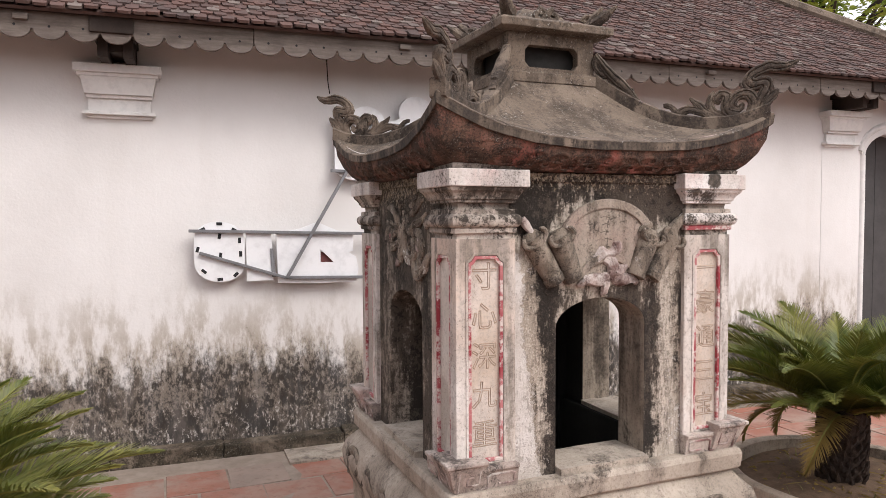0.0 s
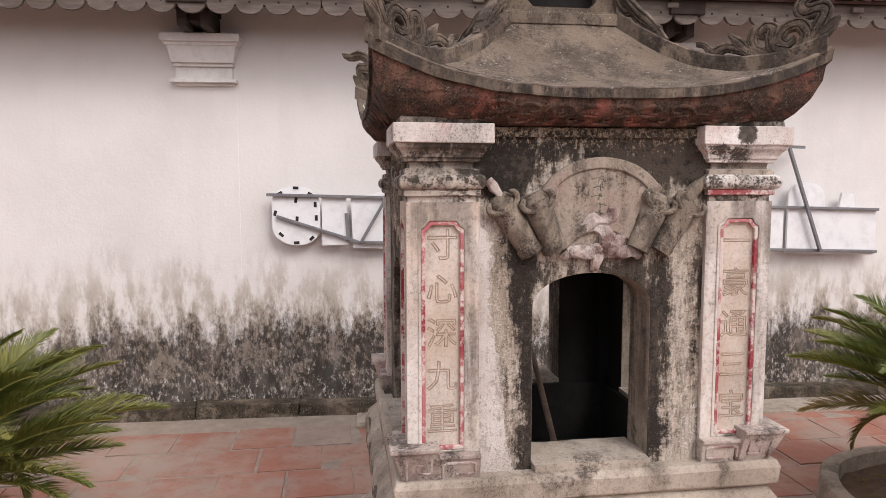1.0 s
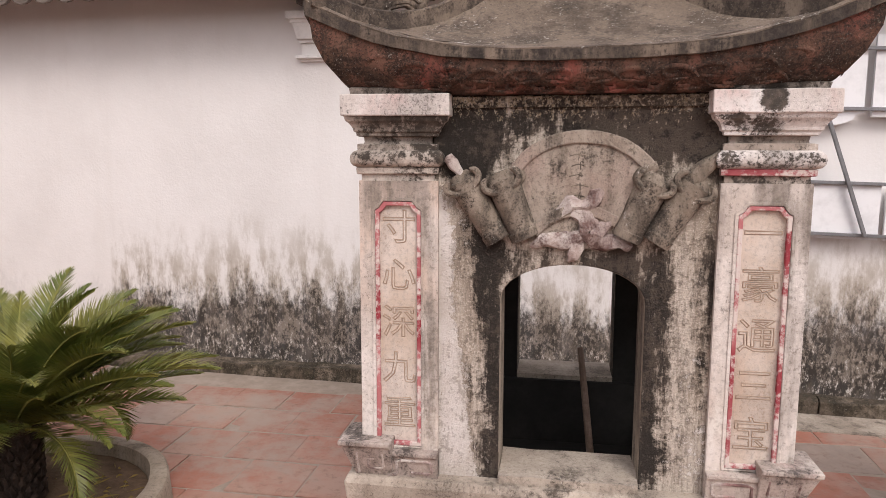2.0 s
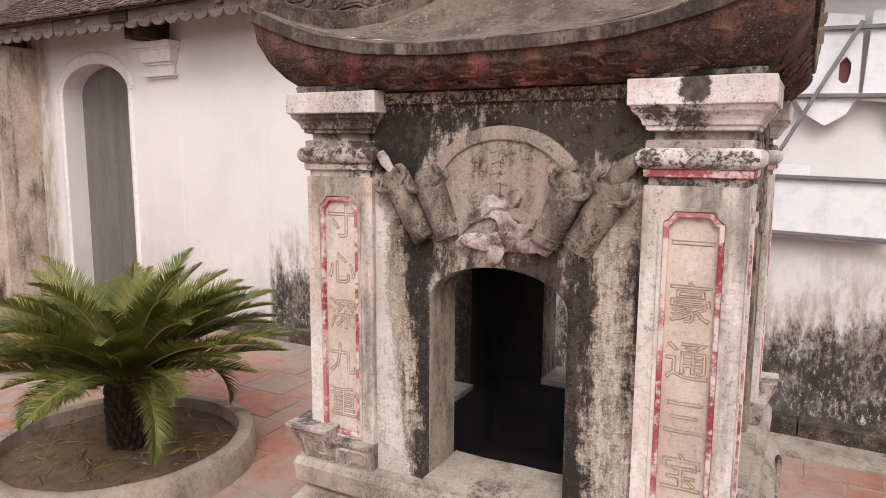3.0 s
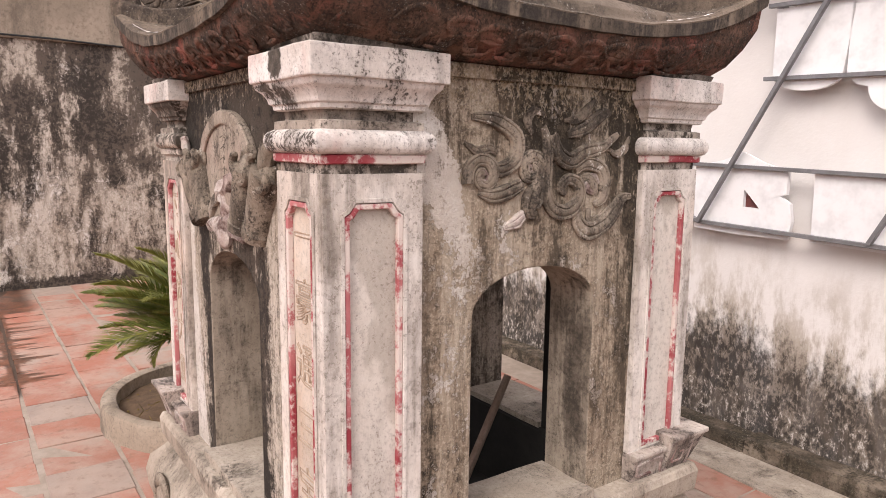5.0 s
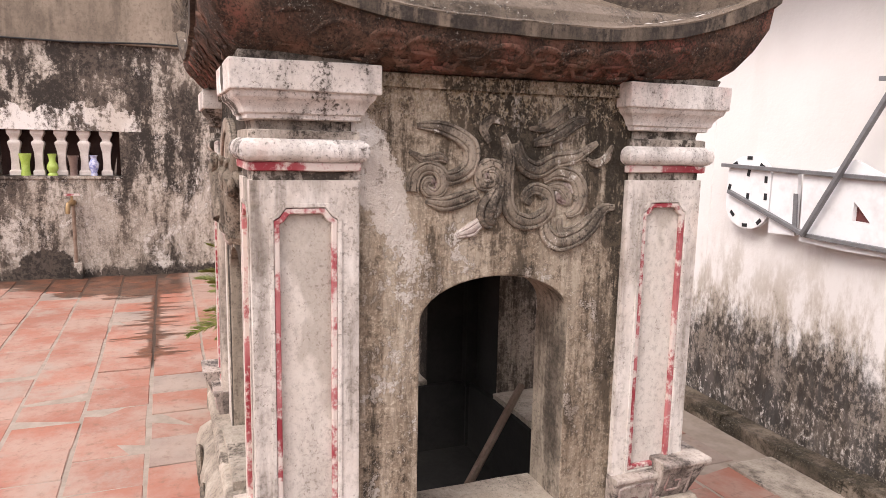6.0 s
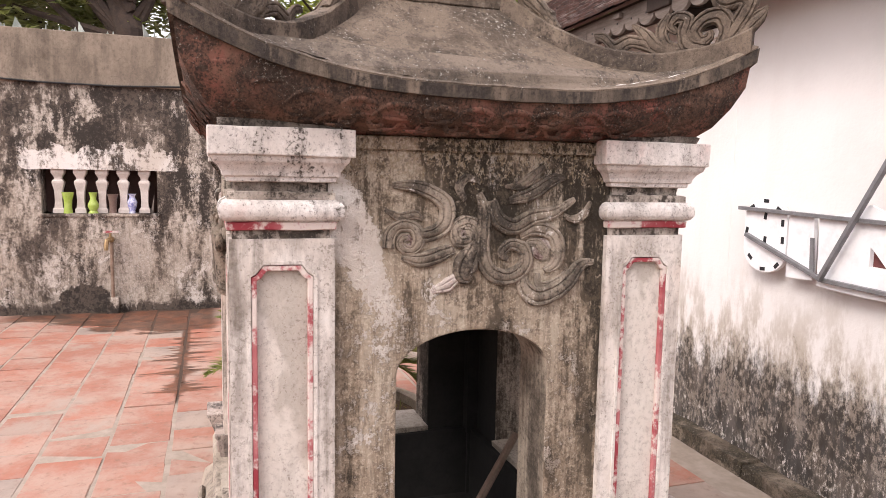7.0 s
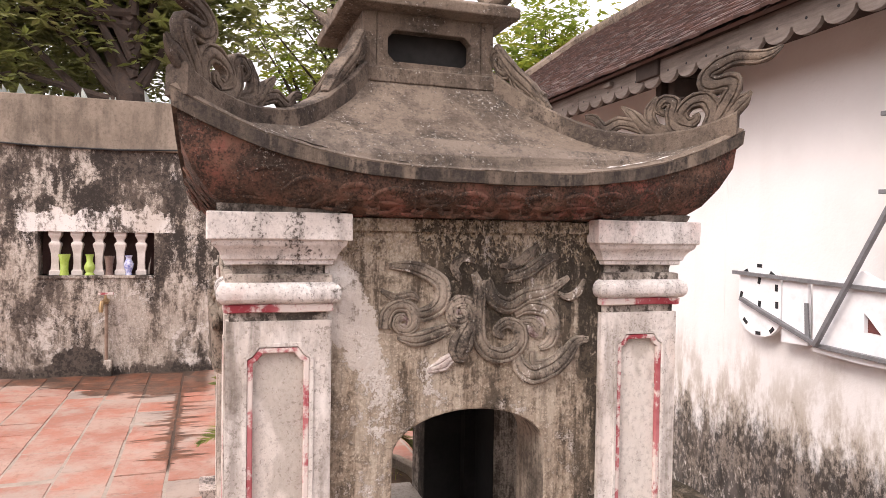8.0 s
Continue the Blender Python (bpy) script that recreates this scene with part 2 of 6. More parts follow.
def tint(name, a, b, scale=6.0, rough=0.6, stops=(0.3, 0.7), island=0.5, dark=(0.02, 0.03, 0.01), through_light=0.15):
    """Leaves and other small pieces, each a little different."""
    n = Nodes(name, rough)
    col = n.mix(n.step(n.noise(scale, 4, 0.6), *stops), a, b)
    col = n.mix(n.math("MULTIPLY", n.island(), island), col, dark)
    m = n.done(col)
    glow, both = n.t.nodes.new("ShaderNodeBsdfTranslucent"), n.t.nodes.new("ShaderNodeMixShader")
    n.put(glow.inputs["Color"], n.mix(0.5, col, (0.30, 0.36, 0.05)))
    both.inputs[0].default_value = through_light
    n.t.links.new(n.b.outputs[0], both.inputs[1])
    n.t.links.new(glow.outputs[0], both.inputs[2])
    n.t.links.new(both.outputs[0], n.t.nodes["Material Output"].inputs["Surface"])
    return m


def worn_red():
    n = Nodes("worn_red_paint", 0.85)
    m = n.step(n.math("ADD", n.noise(14, 6, 0.7), n.math("MULTIPLY", n.noise(70, 3, 0.7), 0.35)), 0.62, 0.76)
    col = n.mix(n.step(n.noise(4, 5, 0.6), 0.42, 0.58), (0.27, 0.038, 0.050), (0.42, 0.15, 0.155))
    return n.done(n.mix(m, col, (0.60, 0.52, 0.48)), n.noise(60, 3), 0.002)


def mortar_bed():
    n = Nodes("grey_mortar", 0.9)
    col = n.mix(n.step(n.noise(9, 6, 0.65), 0.3, 0.7), (0.36, 0.30, 0.25), (0.27, 0.22, 0.178))
    wet = wet_mask(n)
    col = n.mix(n.math("MULTIPLY", wet, 0.9), col, (0.045, 0.026, 0.018))
    return n.done(col, n.noise(50, 4), 0.003, 0.5, n.math("SUBTRACT", 0.9, n.math("MULTIPLY", wet, 0.45)))


def roof_clay(joined):
    n = Nodes("old_roof_tile", 0.9)
    r = n.island() if joined else n.rand()
    col = n.mix(r, (0.118, 0.064, 0.052), (0.062, 0.044, 0.041))
    col = n.mix(n.step(r, 0.84, 0.97), col, (0.17, 0.135, 0.118))
    col = n.mix(n.step(n.noise(9, 6, 0.7), 0.45, 0.7, 0.0, 0.7), col, (0.055, 0.043, 0.038))
    return n.done(col, n.noise(60, 4), 0.003)


CLAY, CLAY2 = clay_tiles(False), clay_tiles(True)
RED = worn_red()
MORTAR = mortar_bed()
WOOD = grained("weathered_grey_wood", (0.20, 0.168, 0.148), (0.115, 0.094, 0.08), 5, stretch=(1, 4, 9))
DARKWOOD = grained("dark_old_wood", (0.035, 0.026, 0.022), (0.05, 0.036, 0.03), 7)
ROOFCLAY, ROOFCLAY2 = roof_clay(False), roof_clay(True)
GREYPANEL = stained("grey_panel_plaster", (0.64, 0.595, 0.545), (0.58, 0.52, 0.46), (0.16, 0.13, 0.11), 0.33, 0.12, 5, 0.55, 0.3, 0.004, third=(0.42, 0.375, 0.325), gritty=0.1, hard=True)
KERB = stained("mossy_kerb_cement", (0.25, 0.205, 0.16), (0.155, 0.12, 0.09), (0.035, 0.029, 0.02), 0.52, 0.10, 6, 0.2, 0.5, 0.008, fleck=0.3)
BROWNDARK = grained("dark_brown_backing", (0.055, 0.030, 0.026), (0.08, 0.045, 0.038), 6)
# Tones of the dark inside the two open arches of the hall.
DOORWAYSHADE = grained("doorway_shade", (0.085, 0.08, 0.08), (0.06, 0.056, 0.056), 2.5, 0.7, 0.002)
PASSAGEGREY = grained("passage_grey", (0.20, 0.185, 0.175), (0.15, 0.138, 0.13), 2.5, 0.7, 0.002, stretch=(4, 4, 0.5))
SIGN = grained("white_board", (0.82, 0.82, 0.83), (0.79, 0.79, 0.805), 1.2, 0.5, 0.0005)
MAROON = grained("maroon_paint", (0.17, 0.055, 0.05), (0.13, 0.045, 0.042), 8, 0.6)
STEEL = grained("grey_steel_tube", (0.24, 0.24, 0.25), (0.17, 0.17, 0.175), 12, 0.5, 0.0005, metal=0.3)
SOIL = grained("dry_brown_soil", (0.175, 0.115, 0.074), (0.10, 0.066, 0.043), 14, 0.95, 0.012)
PANEL = stained("ochre_panel_plaster", (0.52, 0.425, 0.345), (0.64, 0.57, 0.51), (0.22, 0.17, 0.13), 0.30, 0.14, 7, 0.6, 0.3, 0.003, third=(0.50, 0.37, 0.28))
INK = grained("brown_incised_line", (0.36, 0.265, 0.195), (0.46, 0.365, 0.285), 30)
FLOWER = stained("pink_white_plaster", (0.56, 0.51, 0.47), (0.40, 0.31, 0.28), (0.09, 0.05, 0.045), 0.44, 0.10, 12, 0.1, third=(0.36, 0.12, 0.12))
RELIEF = stained("grey_relief_plaster", (0.34, 0.285, 0.23), (0.24, 0.195, 0.152), (0.040, 0.033, 0.027), 0.48, 0.08, 11, 0.3, 0.6, 0.006, fleck=0.3, peel=0.2)
BLACK = grained("black_paint", (0.02, 0.02, 0.022), (0.03, 0.03, 0.032), 10)
GLASSY = grained("bottle_shard", (0.20, 0.23, 0.20), (0.34, 0.36, 0.33), 9, 0.2)
BALUSTER = grained("white_baluster_cement", (0.62, 0.56, 0.52), (0.50, 0.44, 0.40), 9)
LEAF = tint("dark_tree_leaf", (0.19, 0.215, 0.075), (0.33, 0.315, 0.15), 1.3, 0.42, island=0.55, through_light=0.30)
LIGHTLEAF = tint("light_tree_leaf", (0.20, 0.28, 0.04), (0.38, 0.33, 0.04), 0.9, 0.55, (0.4, 0.65), 0.5, (0.06, 0.10, 0.02), 0.35)
FROND = tint("cycad_green", (0.115, 0.150, 0.032), (0.285, 0.270, 0.070), 4.0, 0.40, (0.35, 0.65), 0.55)
OLDFROND = tint("old_cycad_yellow", (0.30, 0.20, 0.05), (0.20, 0.13, 0.045), 6.0, 0.6, island=0.4, dark=(0.08, 0.06, 0.02))
STALK = grained("yellow_green_stalk", (0.26, 0.24, 0.06), (0.17, 0.18, 0.05), 9)
BARK = grained("dark_bark", (0.060, 0.040, 0.030), (0.035, 0.026, 0.022), 16, 0.95, 0.02)
LIMEGLAZE = grained("lime_green_glaze", (0.30, 0.42, 0.07), (0.40, 0.50, 0.14), 14, 0.25, 0.0004)
BROWNGLAZE = grained("brown_glaze", (0.13, 0.085, 0.07), (0.20, 0.14, 0.12), 14, 0.3, 0.0004)
BLUEGLAZE = grained("blue_and_white_glaze", (0.66, 0.67, 0.75), (0.16, 0.18, 0.45), 26, 0.25, 0.0004)
BRASS = grained("tarnished_brass", (0.42, 0.30, 0.16), (0.30, 0.20, 0.11), 30, 0.45, 0.0006, metal=0.7)
CABLE = grained("black_cable", (0.02, 0.02, 0.02), (0.035, 0.035, 0.035), 10)
RUST = grained("rusty_pipe", (0.20, 0.13, 0.095), (0.30, 0.22, 0.17), 20)
RING = stained("planter_cement", (0.40, 0.335, 0.27), (0.33, 0.268, 0.21), (0.09, 0.072, 0.057), 0.38, 0.14, 4, 0.3)


# ---- mesh helpers ----
def part(name, bm, material, parent=None, label="", smooth=False, bevel=0.0):
    me = bpy.data.meshes.new(name)
    bmesh.ops.recalc_face_normals(bm, faces=bm.faces)
    bm.to_mesh(me)
    bm.free()
    for m in material if isinstance(material, (list, tuple)) else (material,):
        me.materials.append(m)
    if smooth:
        me.shade_smooth()
        me.set_sharp_from_angle(angle=radians(42))
    ob = new(name, me)
    if parent:
        ob.parent = parent
    if label:
        ob["label"] = label
    if bevel:
        b = ob.modifiers.new("edge", "BEVEL")
        b.width, b.segments, b.limit_method, b.angle_limit = bevel, 2, "ANGLE", radians(38)
    return ob


def thing(name, m, label, category, group="", kind=""):
    ob = new(name)
    ob.matrix_world = m
    return tagged(ob, label, category, group, kind)


def box(bm, x0, x1, y0, y1, z0, z1):
    v = [bm.verts.new((x, y, z)) for z in (z0, z1) for x, y in ((x0, y0), (x1, y0), (x1, y1), (x0, y1))]
    for q in ((3, 2, 1, 0), (4, 5, 6, 7), (0, 1, 5, 4), (1, 2, 6, 5), (2, 3, 7, 6), (3, 0, 4, 7)):
        bm.faces.new([v[i] for i in q])
    return bm


def loft(bm, rings, close=True):
    """Skins rings of equally many points and caps the ends."""
    rows = [[bm.verts.new(p) for p in r] for r in rings]
    for a, b in zip(rows, rows[1:]):
        for i in range(len(a)):
            j = (i + 1) % len(a)
            bm.faces.new((a[i], a[j], b[j], b[i]))
    if close:
        bm.faces.new(rows[0][::-1])
        bm.faces.new(rows[-1])
    return bm


def steps(bm, cx, cy, prof):
    """A square moulding: prof holds (half width x, half width y, z)."""
    return loft(bm, [[(cx - a, cy - b, z), (cx + a, cy - b, z), (cx + a, cy + b, z), (cx - a, cy + b, z)] for a, b, z in prof])


class Face:
    """A flat front: u to the right, v up, w out of it."""

    def __init__(self, o, r, n):
        self.o, self.r, self.n = Vector(o), Vector(r), Vector(n)

    def __call__(self, u, v, w=0.0):
        return self.o + self.r * u + Vector((0, 0, v)) + self.n * w


def prism(bm, f, pts, w0, w1):
    """A flat outline with depth."""
    a, b = [bm.verts.new(f(u, v, w0)) for u, v in pts], [bm.verts.new(f(u, v, w1)) for u, v in pts]
    bm.faces.new(a[::-1])
    bm.faces.new(b)
    for i in range(len(a)):
        j = (i + 1) % len(a)
        bm.faces.new((a[i], a[j], b[j], b[i]))
    return bm


def sweep(bm, pts, radii, sides=8, flat=1.0, ref=(0, 0, 1)):
    """A tapering round bar along points in space."""
    pts = [Vector(p) for p in pts]
    rings = []
    for i, p in enumerate(pts):
        d = (pts[min(i + 1, len(pts) - 1)] - pts[max(i - 1, 0)]).normalized()
        r0 = Vector(ref) if abs(d.dot(Vector(ref))) < 0.95 else Vector((1, 0.1, 0))
        s = d.cross(r0).normalized()
        t = s.cross(d)
        r = radii[i] if isinstance(radii, (list, tuple)) else radii
        rings.append([p + s * (math.cos(a) * r) + t * (math.sin(a) * r * flat) for a in (2 * math.pi * k / sides for k in range(sides))])
    return loft(bm, rings)


def arc(cx, cy, rx, ry, a0, a1, n):
    return [(cx + rx * math.cos(radians(a0 + (a1 - a0) * i / n)), cy + ry * math.sin(radians(a0 + (a1 - a0) * i / n))) for i in range(n + 1)]


# ---- ground ----
bm = box(bmesh.new(), -400, 400, -400, 400, -0.5, -0.005)
ground = tagged(part("ground", bm, MORTAR), "worn grey mortar bed under the courtyard tiles", "ground", kind="structure")

# ---- the hall's long wall ----
SLANT = -math.degrees(math.atan(0.044))
HALL = pose(0, 2.26, 0, 0, 0, SLANT)


def arch_notch(x0, x1, spring, top):
    """A round-headed doorway as part of an outline, from its right foot to its left."""
    return [(x1, 0.0)] + arc((x0 + x1) / 2, spring, (x1 - x0) / 2, top - spring, 0, 180, 14) + [(x0, 0.0)]


hall = thing("wall_north", HALL, "long white limewashed hall wall with black mould along its foot", "wall", kind="structure")
F0 = Face((0, 0, 0), (1, 0, 0), (0, -1, 0))
outline = [(-6.52, -0.1), (-6.52, 2.66), (9.0, 2.66), (9.0, -0.1), (5.6, -0.1)] + arch_notch(4.60, 5.36, 2.02, 2.24) + [(4.5, -0.1), (-4.8, -0.1)] + arch_notch(-5.88, -4.88, 2.00, 2.275) + [(-5.95, -0.1)]
part("plaster_face", prism(bmesh.new(), F0, outline, -0.30, 0.0), LIME, hall)

# ---- shrine ----
CX, CY = 0.0, 0.07          # its middle in plan
HX, HY = 0.525, 0.50        # half widths over the pillars
PW = 0.195                  # pillar width
shrine = thing("shrine", pose(CX, CY, 0), "weathered plaster incense-burning shrine with upturned curved roof", "shrine")
SIDES = {
    "front": Face((0, -HY, 0), (1, 0, 0), (0, -1, 0)),
    "right": Face((HX, 0, 0), (0, 1, 0), (1, 0, 0)),
    "back": Face((0, HY, 0), (-1, 0, 0), (0, 1, 0)),
    "left": Face((-HX, 0, 0), (0, -1, 0), (-1, 0, 0)),
}


def rough_up(bm, amount, scale=14.0):
    """Wears a mesh a little, so that no edge is dead straight."""
    for v in bm.verts:
        v.co += noise.noise_vector(v.co * scale) * amount
    return bm


def dense(bm, cuts=2):
    bmesh.ops.subdivide_edges(bm, edges=bm.edges, cuts=cuts, use_grid_fill=True)
    return bm


def plate_hole(bm, f, outer, inner, w0, w1):
    """A plate with an opening: outline and opening have equally many points."""
    rows = [[bm.verts.new(f(u, v, w)) for u, v in pts] for pts, w in ((inner, w0), (outer, w0), (outer, w1), (inner, w1))]
    n = len(outer)
    for a, b in zip(rows, rows[1:] + rows[:1]):
        for i in range(n):
            j = (i + 1) % n
            bm.faces.new((a[i], a[j], b[j], b[i]))
    return bm


def band(bm, f, pts, radii, flat=0.55, w=0.0, sides=8, fine=4, groove=False):
    """A rounded relief band along a smooth line on a front."""
    p = [Vector((u, v, 0)) for u, v in pts]
    line, rr = [], []
    r = radii if isinstance(radii, (list, tuple)) else [radii] * len(p)
    for i in range(len(p) - 1):
        p0, p1, p2, p3 = p[max(i - 1, 0)], p[i], p[i + 1], p[min(i + 2, len(p) - 1)]
        for k in range(fine):
            t = k / fine
            q = 0.5 * (2 * p1 + (p2 - p0) * t + (2 * p0 - 5 * p1 + 4 * p2 - p3) * t * t + (3 * p1 - p0 - 3 * p2 + p3) * t ** 3)
            line.append(q)
            rr.append(r[i] * (1 - t) + r[i + 1] * t)
    line.append(p[-1])
    rr.append(r[-1])
    rings = []
    if groove:
        prof = [(1.0, 0.0), (1.0, 0.55), (0.82, 0.92), (0.62, 0.95), (0.48, 0.62), (0.34, 0.98), (0.0, 1.08), (-0.34, 0.98), (-0.48, 0.62), (-0.62, 0.95), (-0.82, 0.92), (-1.0, 0.55), (-1.0, 0.0)]
        prof += [(a, -b) for a, b in prof[-2:0:-1]]
    else:
        prof = [(math.cos(2 * math.pi * k / sides), math.sin(2 * math.pi * k / sides)) for k in range(sides)]
    for i, q in enumerate(line):
        d = (line[min(i + 1, len(line) - 1)] - line[max(i - 1, 0)]).normalized()
        side = Vector((-d.y, d.x, 0))
        rings.append([f(q.x + side.x * a * rr[i], q.y + side.y * a * rr[i], w + b * rr[i] * flat) for a, b in prof])
    return loft(bm, rings)


def spiral(cx, cy, r0, r1, a0, turns, n=14):
    """Points of a spiral from radius r0 to r1, starting at the angle a0 in degrees."""
    return [(cx + (r0 + (r1 - r0) * i / n) * math.cos(radians(a0 + 360 * turns * i / n)), cy + (r0 + (r1 - r0) * i / n) * math.sin(radians(a0 + 360 * turns * i / n))) for i in range(n + 1)]


# base: plinth, swelling drum and ledge
def stack(prof, close=True):
    """A square moulding whose sides are cut finely enough to wear."""
    rings = []
    for a, b, z in prof:
        ring = []
        for (x0, y0), (x1, y1) in (((-a, -b), (a, -b)), ((a, -b), (a, b)), ((a, b), (-a, b)), ((-a, b), (-a, -b))):
            ring += [(x0 + (x1 - x0) * i / 10, y0 + (y1 - y0) * i / 10, z) for i in range(10)]
        rings.append(ring)
    return loft(bmesh.new(), rings, close)


bm = stack([(0.67, 0.640, -0.02), (0.67, 0.640, 0.10), (0.625, 0.595, 0.12), (0.59, 0.56, 0.16), (0.565, 0.535, 0.22), (0.565, 0.535, 0.34),
    (0.58, 0.55, 0.38), (0.60, 0.57, 0.43), (0.605, 0.575, 0.48), (0.59, 0.56, 0.53), (0.555, 0.525, 0.565), (0.54, 0.51, 0.585), (0.355, 0.33, 0.585), (0.355, 0.33, 0.42)])
base = part("base", rough_up(bm, 0.006), SILL, shrine, "swelling grey plaster base", smooth=True)
for side, f in SIDES.items():
    bm = bmesh.new()
    g = Face(f.o + f.n * 0.071, f.r, f.n)
    for s in (-1, 1):
        band(bm, g, [(s * 0.50, 0.40), (s * 0.46, 0.50), (s * 0.38, 0.52), (s * 0.34, 0.47), (s * 0.39, 0.43), (s * 0.42, 0.47)], [0.012, 0.02, 0.02, 0.018, 0.014, 0.006])
        band(bm, g, [(s * 0.30, 0.41), (s * 0.20, 0.50), (s * 0.10, 0.45), (s * 0.0, 0.50)], [0.008, 0.018, 0.018, 0.012])
    part("lotus_relief", bm, RELIEF, base, smooth=True)
bm = stack([(0.352, 0.327, 0.586), (0.540, 0.51, 0.586), (0.562, 0.532, 0.60), (0.566, 0.536, 0.650), (0.558, 0.528, 0.668), (0.352, 0.327, 0.668), (0.352, 0.327, 0.586)], False)
part("ledge", rough_up(bm, 0.004), SILL, shrine, "grey worn ledge", bevel=0.004)


# infill walls with arched openings
OPEN, SPRING, APEX, SILLZ, THICK = 0.172, 1.135, 1.225, 0.69, 0.14


def old_wall(name, light, brown, black, dark_at, white_at=None, moss_at=None, k=1.0, drip=1.0):
    """Plaster that rain has streaked: brown runs, black growth, flaking white paint and ochre moss, each where its own field says."""
    n = Nodes(name, 0.93)
    run = n.noise(1.0, 8, 0.72, n.vec((13 * k, 13 * k, 1.8 * k * drip)))
    thin = n.noise(1.0, 6, 0.68, n.vec((46 * k, 46 * k, 4.5 * k * drip), (3, 1, 2)))
    blot = n.noise(5.5 * k, 9, 0.68, dist=0.6)
    fine = n.noise(52 * k, 7, 0.78)
    grit = n.noise(170 * k, 3, 0.7)
    tone = n.noise(3.0 * k, 7, 0.66, n.vec((1, 1, 0.7), (4.1, 2.2, 0.3)))
    mid = tuple(0.5 * a + 0.5 * b for a, b in zip(light, brown))
    col = n.mix(n.step(tone, 0.42, 0.58), light, mid)
    col = n.mix(n.step(run, 0.43, 0.57, 0.0, 0.8), col, brown)
    col = n.mix(n.step(thin, 0.48, 0.62, 0.0, 0.55), col, tuple(c * 0.62 for c in brown))
    col = n.mix(n.step(fine, 0.50, 0.60, 0.0, 0.6), col, tuple(c * 0.5 for c in brown))
    col = n.mix(n.step(grit, 0.52, 0.62, 0.0, 0.45), col, tuple(min(0.8, c * 1.3) for c in light))
    wob = n.math("ADD", n.math("MULTIPLY", n.math("SUBTRACT", blot, 0.5), 2.6), n.math("MULTIPLY", n.math("SUBTRACT", fine, 0.5), 2.2))
    relief = n.math("ADD", n.math("MULTIPLY", blot, 2.0), n.math("ADD", n.math("MULTIPLY", fine, 1.1), n.math("MULTIPLY", grit, 0.5)))
    if white_at:
        chip = n.step(n.math("ADD", white_at(n), n.math("MULTIPLY", wob, 1.15)), 0.46, 0.50)
        paint = n.mix(n.step(n.math("ADD", tone, n.math("MULTIPLY", grit, 0.25)), 0.50, 0.74), (0.74, 0.70, 0.665), (0.56, 0.50, 0.445))
        paint = n.mix(n.step(n.math("ADD", fine, n.math("MULTIPLY", n.math("SUBTRACT", run, 0.5), 0.8)), 0.52, 0.60, 0.0, 0.5), paint, tuple(c * 0.8 for c in brown))
        col = n.mix(n.math("MULTIPLY", chip, 0.92), col, paint)
        relief = n.math("ADD", relief, n.math("MULTIPLY", chip, 0.6))
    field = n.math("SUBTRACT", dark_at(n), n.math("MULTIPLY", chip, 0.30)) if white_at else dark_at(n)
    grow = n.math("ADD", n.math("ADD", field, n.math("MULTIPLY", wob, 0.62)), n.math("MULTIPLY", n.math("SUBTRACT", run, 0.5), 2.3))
    black_tone = n.mix(n.step(n.math("ADD", fine, n.math("MULTIPLY", n.math("SUBTRACT", tone, 0.5), 0.6)), 0.45, 0.58), black, tuple(c * 2.4 + e for c, e in zip(black, (0.030, 0.022, 0.016))))
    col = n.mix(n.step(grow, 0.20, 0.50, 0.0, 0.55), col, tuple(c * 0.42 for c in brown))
    col = n.mix(n.step(grow, 0.38, 0.62, 0.0, 0.95), col, black_tone)
    if moss_at:
        speck = n.math("ADD", n.noise(105 * k, 6, 0.8, n.vec((1, 1, 0.75))), moss_at(n))
        col = n.mix(n.step(speck, 0.575, 0.61, 0.0, 0.85), col, n.mix(n.step(grit, 0.42, 0.6), (0.29, 0.225, 0.145), (0.46, 0.40, 0.32)))
    return n.done(col, relief, 0.009, 0.8)


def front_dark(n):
    """Blackest under the eaves, in the upper corners and round the opening."""
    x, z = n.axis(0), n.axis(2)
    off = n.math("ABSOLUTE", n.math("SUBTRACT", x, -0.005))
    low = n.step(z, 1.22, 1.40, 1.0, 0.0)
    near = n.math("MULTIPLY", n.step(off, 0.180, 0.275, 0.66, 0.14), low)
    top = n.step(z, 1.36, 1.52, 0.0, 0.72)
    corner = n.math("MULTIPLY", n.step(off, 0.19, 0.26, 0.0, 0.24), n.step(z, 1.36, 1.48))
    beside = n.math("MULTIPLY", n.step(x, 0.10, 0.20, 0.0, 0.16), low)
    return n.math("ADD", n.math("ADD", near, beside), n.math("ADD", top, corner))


def front_white(n):
    """A strip of white paint beside one pillar, paler patches beside the other."""
    x, z = n.axis(0), n.axis(2)
    edge = n.math("ADD", x, n.math("MULTIPLY", n.math("SUBTRACT", z, 1.0), 0.10))
    strip = n.math("MULTIPLY", n.step(edge, -0.295, -0.245, 0.95, 0.0), n.step(z, 1.33, 1.45, 1.0, 0.1))
    far = n.math("MULTIPLY", n.step(x, 0.235, 0.285, 0.0, 0.16), n.step(z, 1.05, 1.25, 1.0, 0.2))
    return n.math("ADD", strip, far)


def under_eaves(n):
    return n.step(n.axis(2), 1.44, 1.60, -0.10, 0.085)


def at_the_cove(n):
    return n.step(n.axis(2), 1.51, 1.63, -0.10, 0.09)


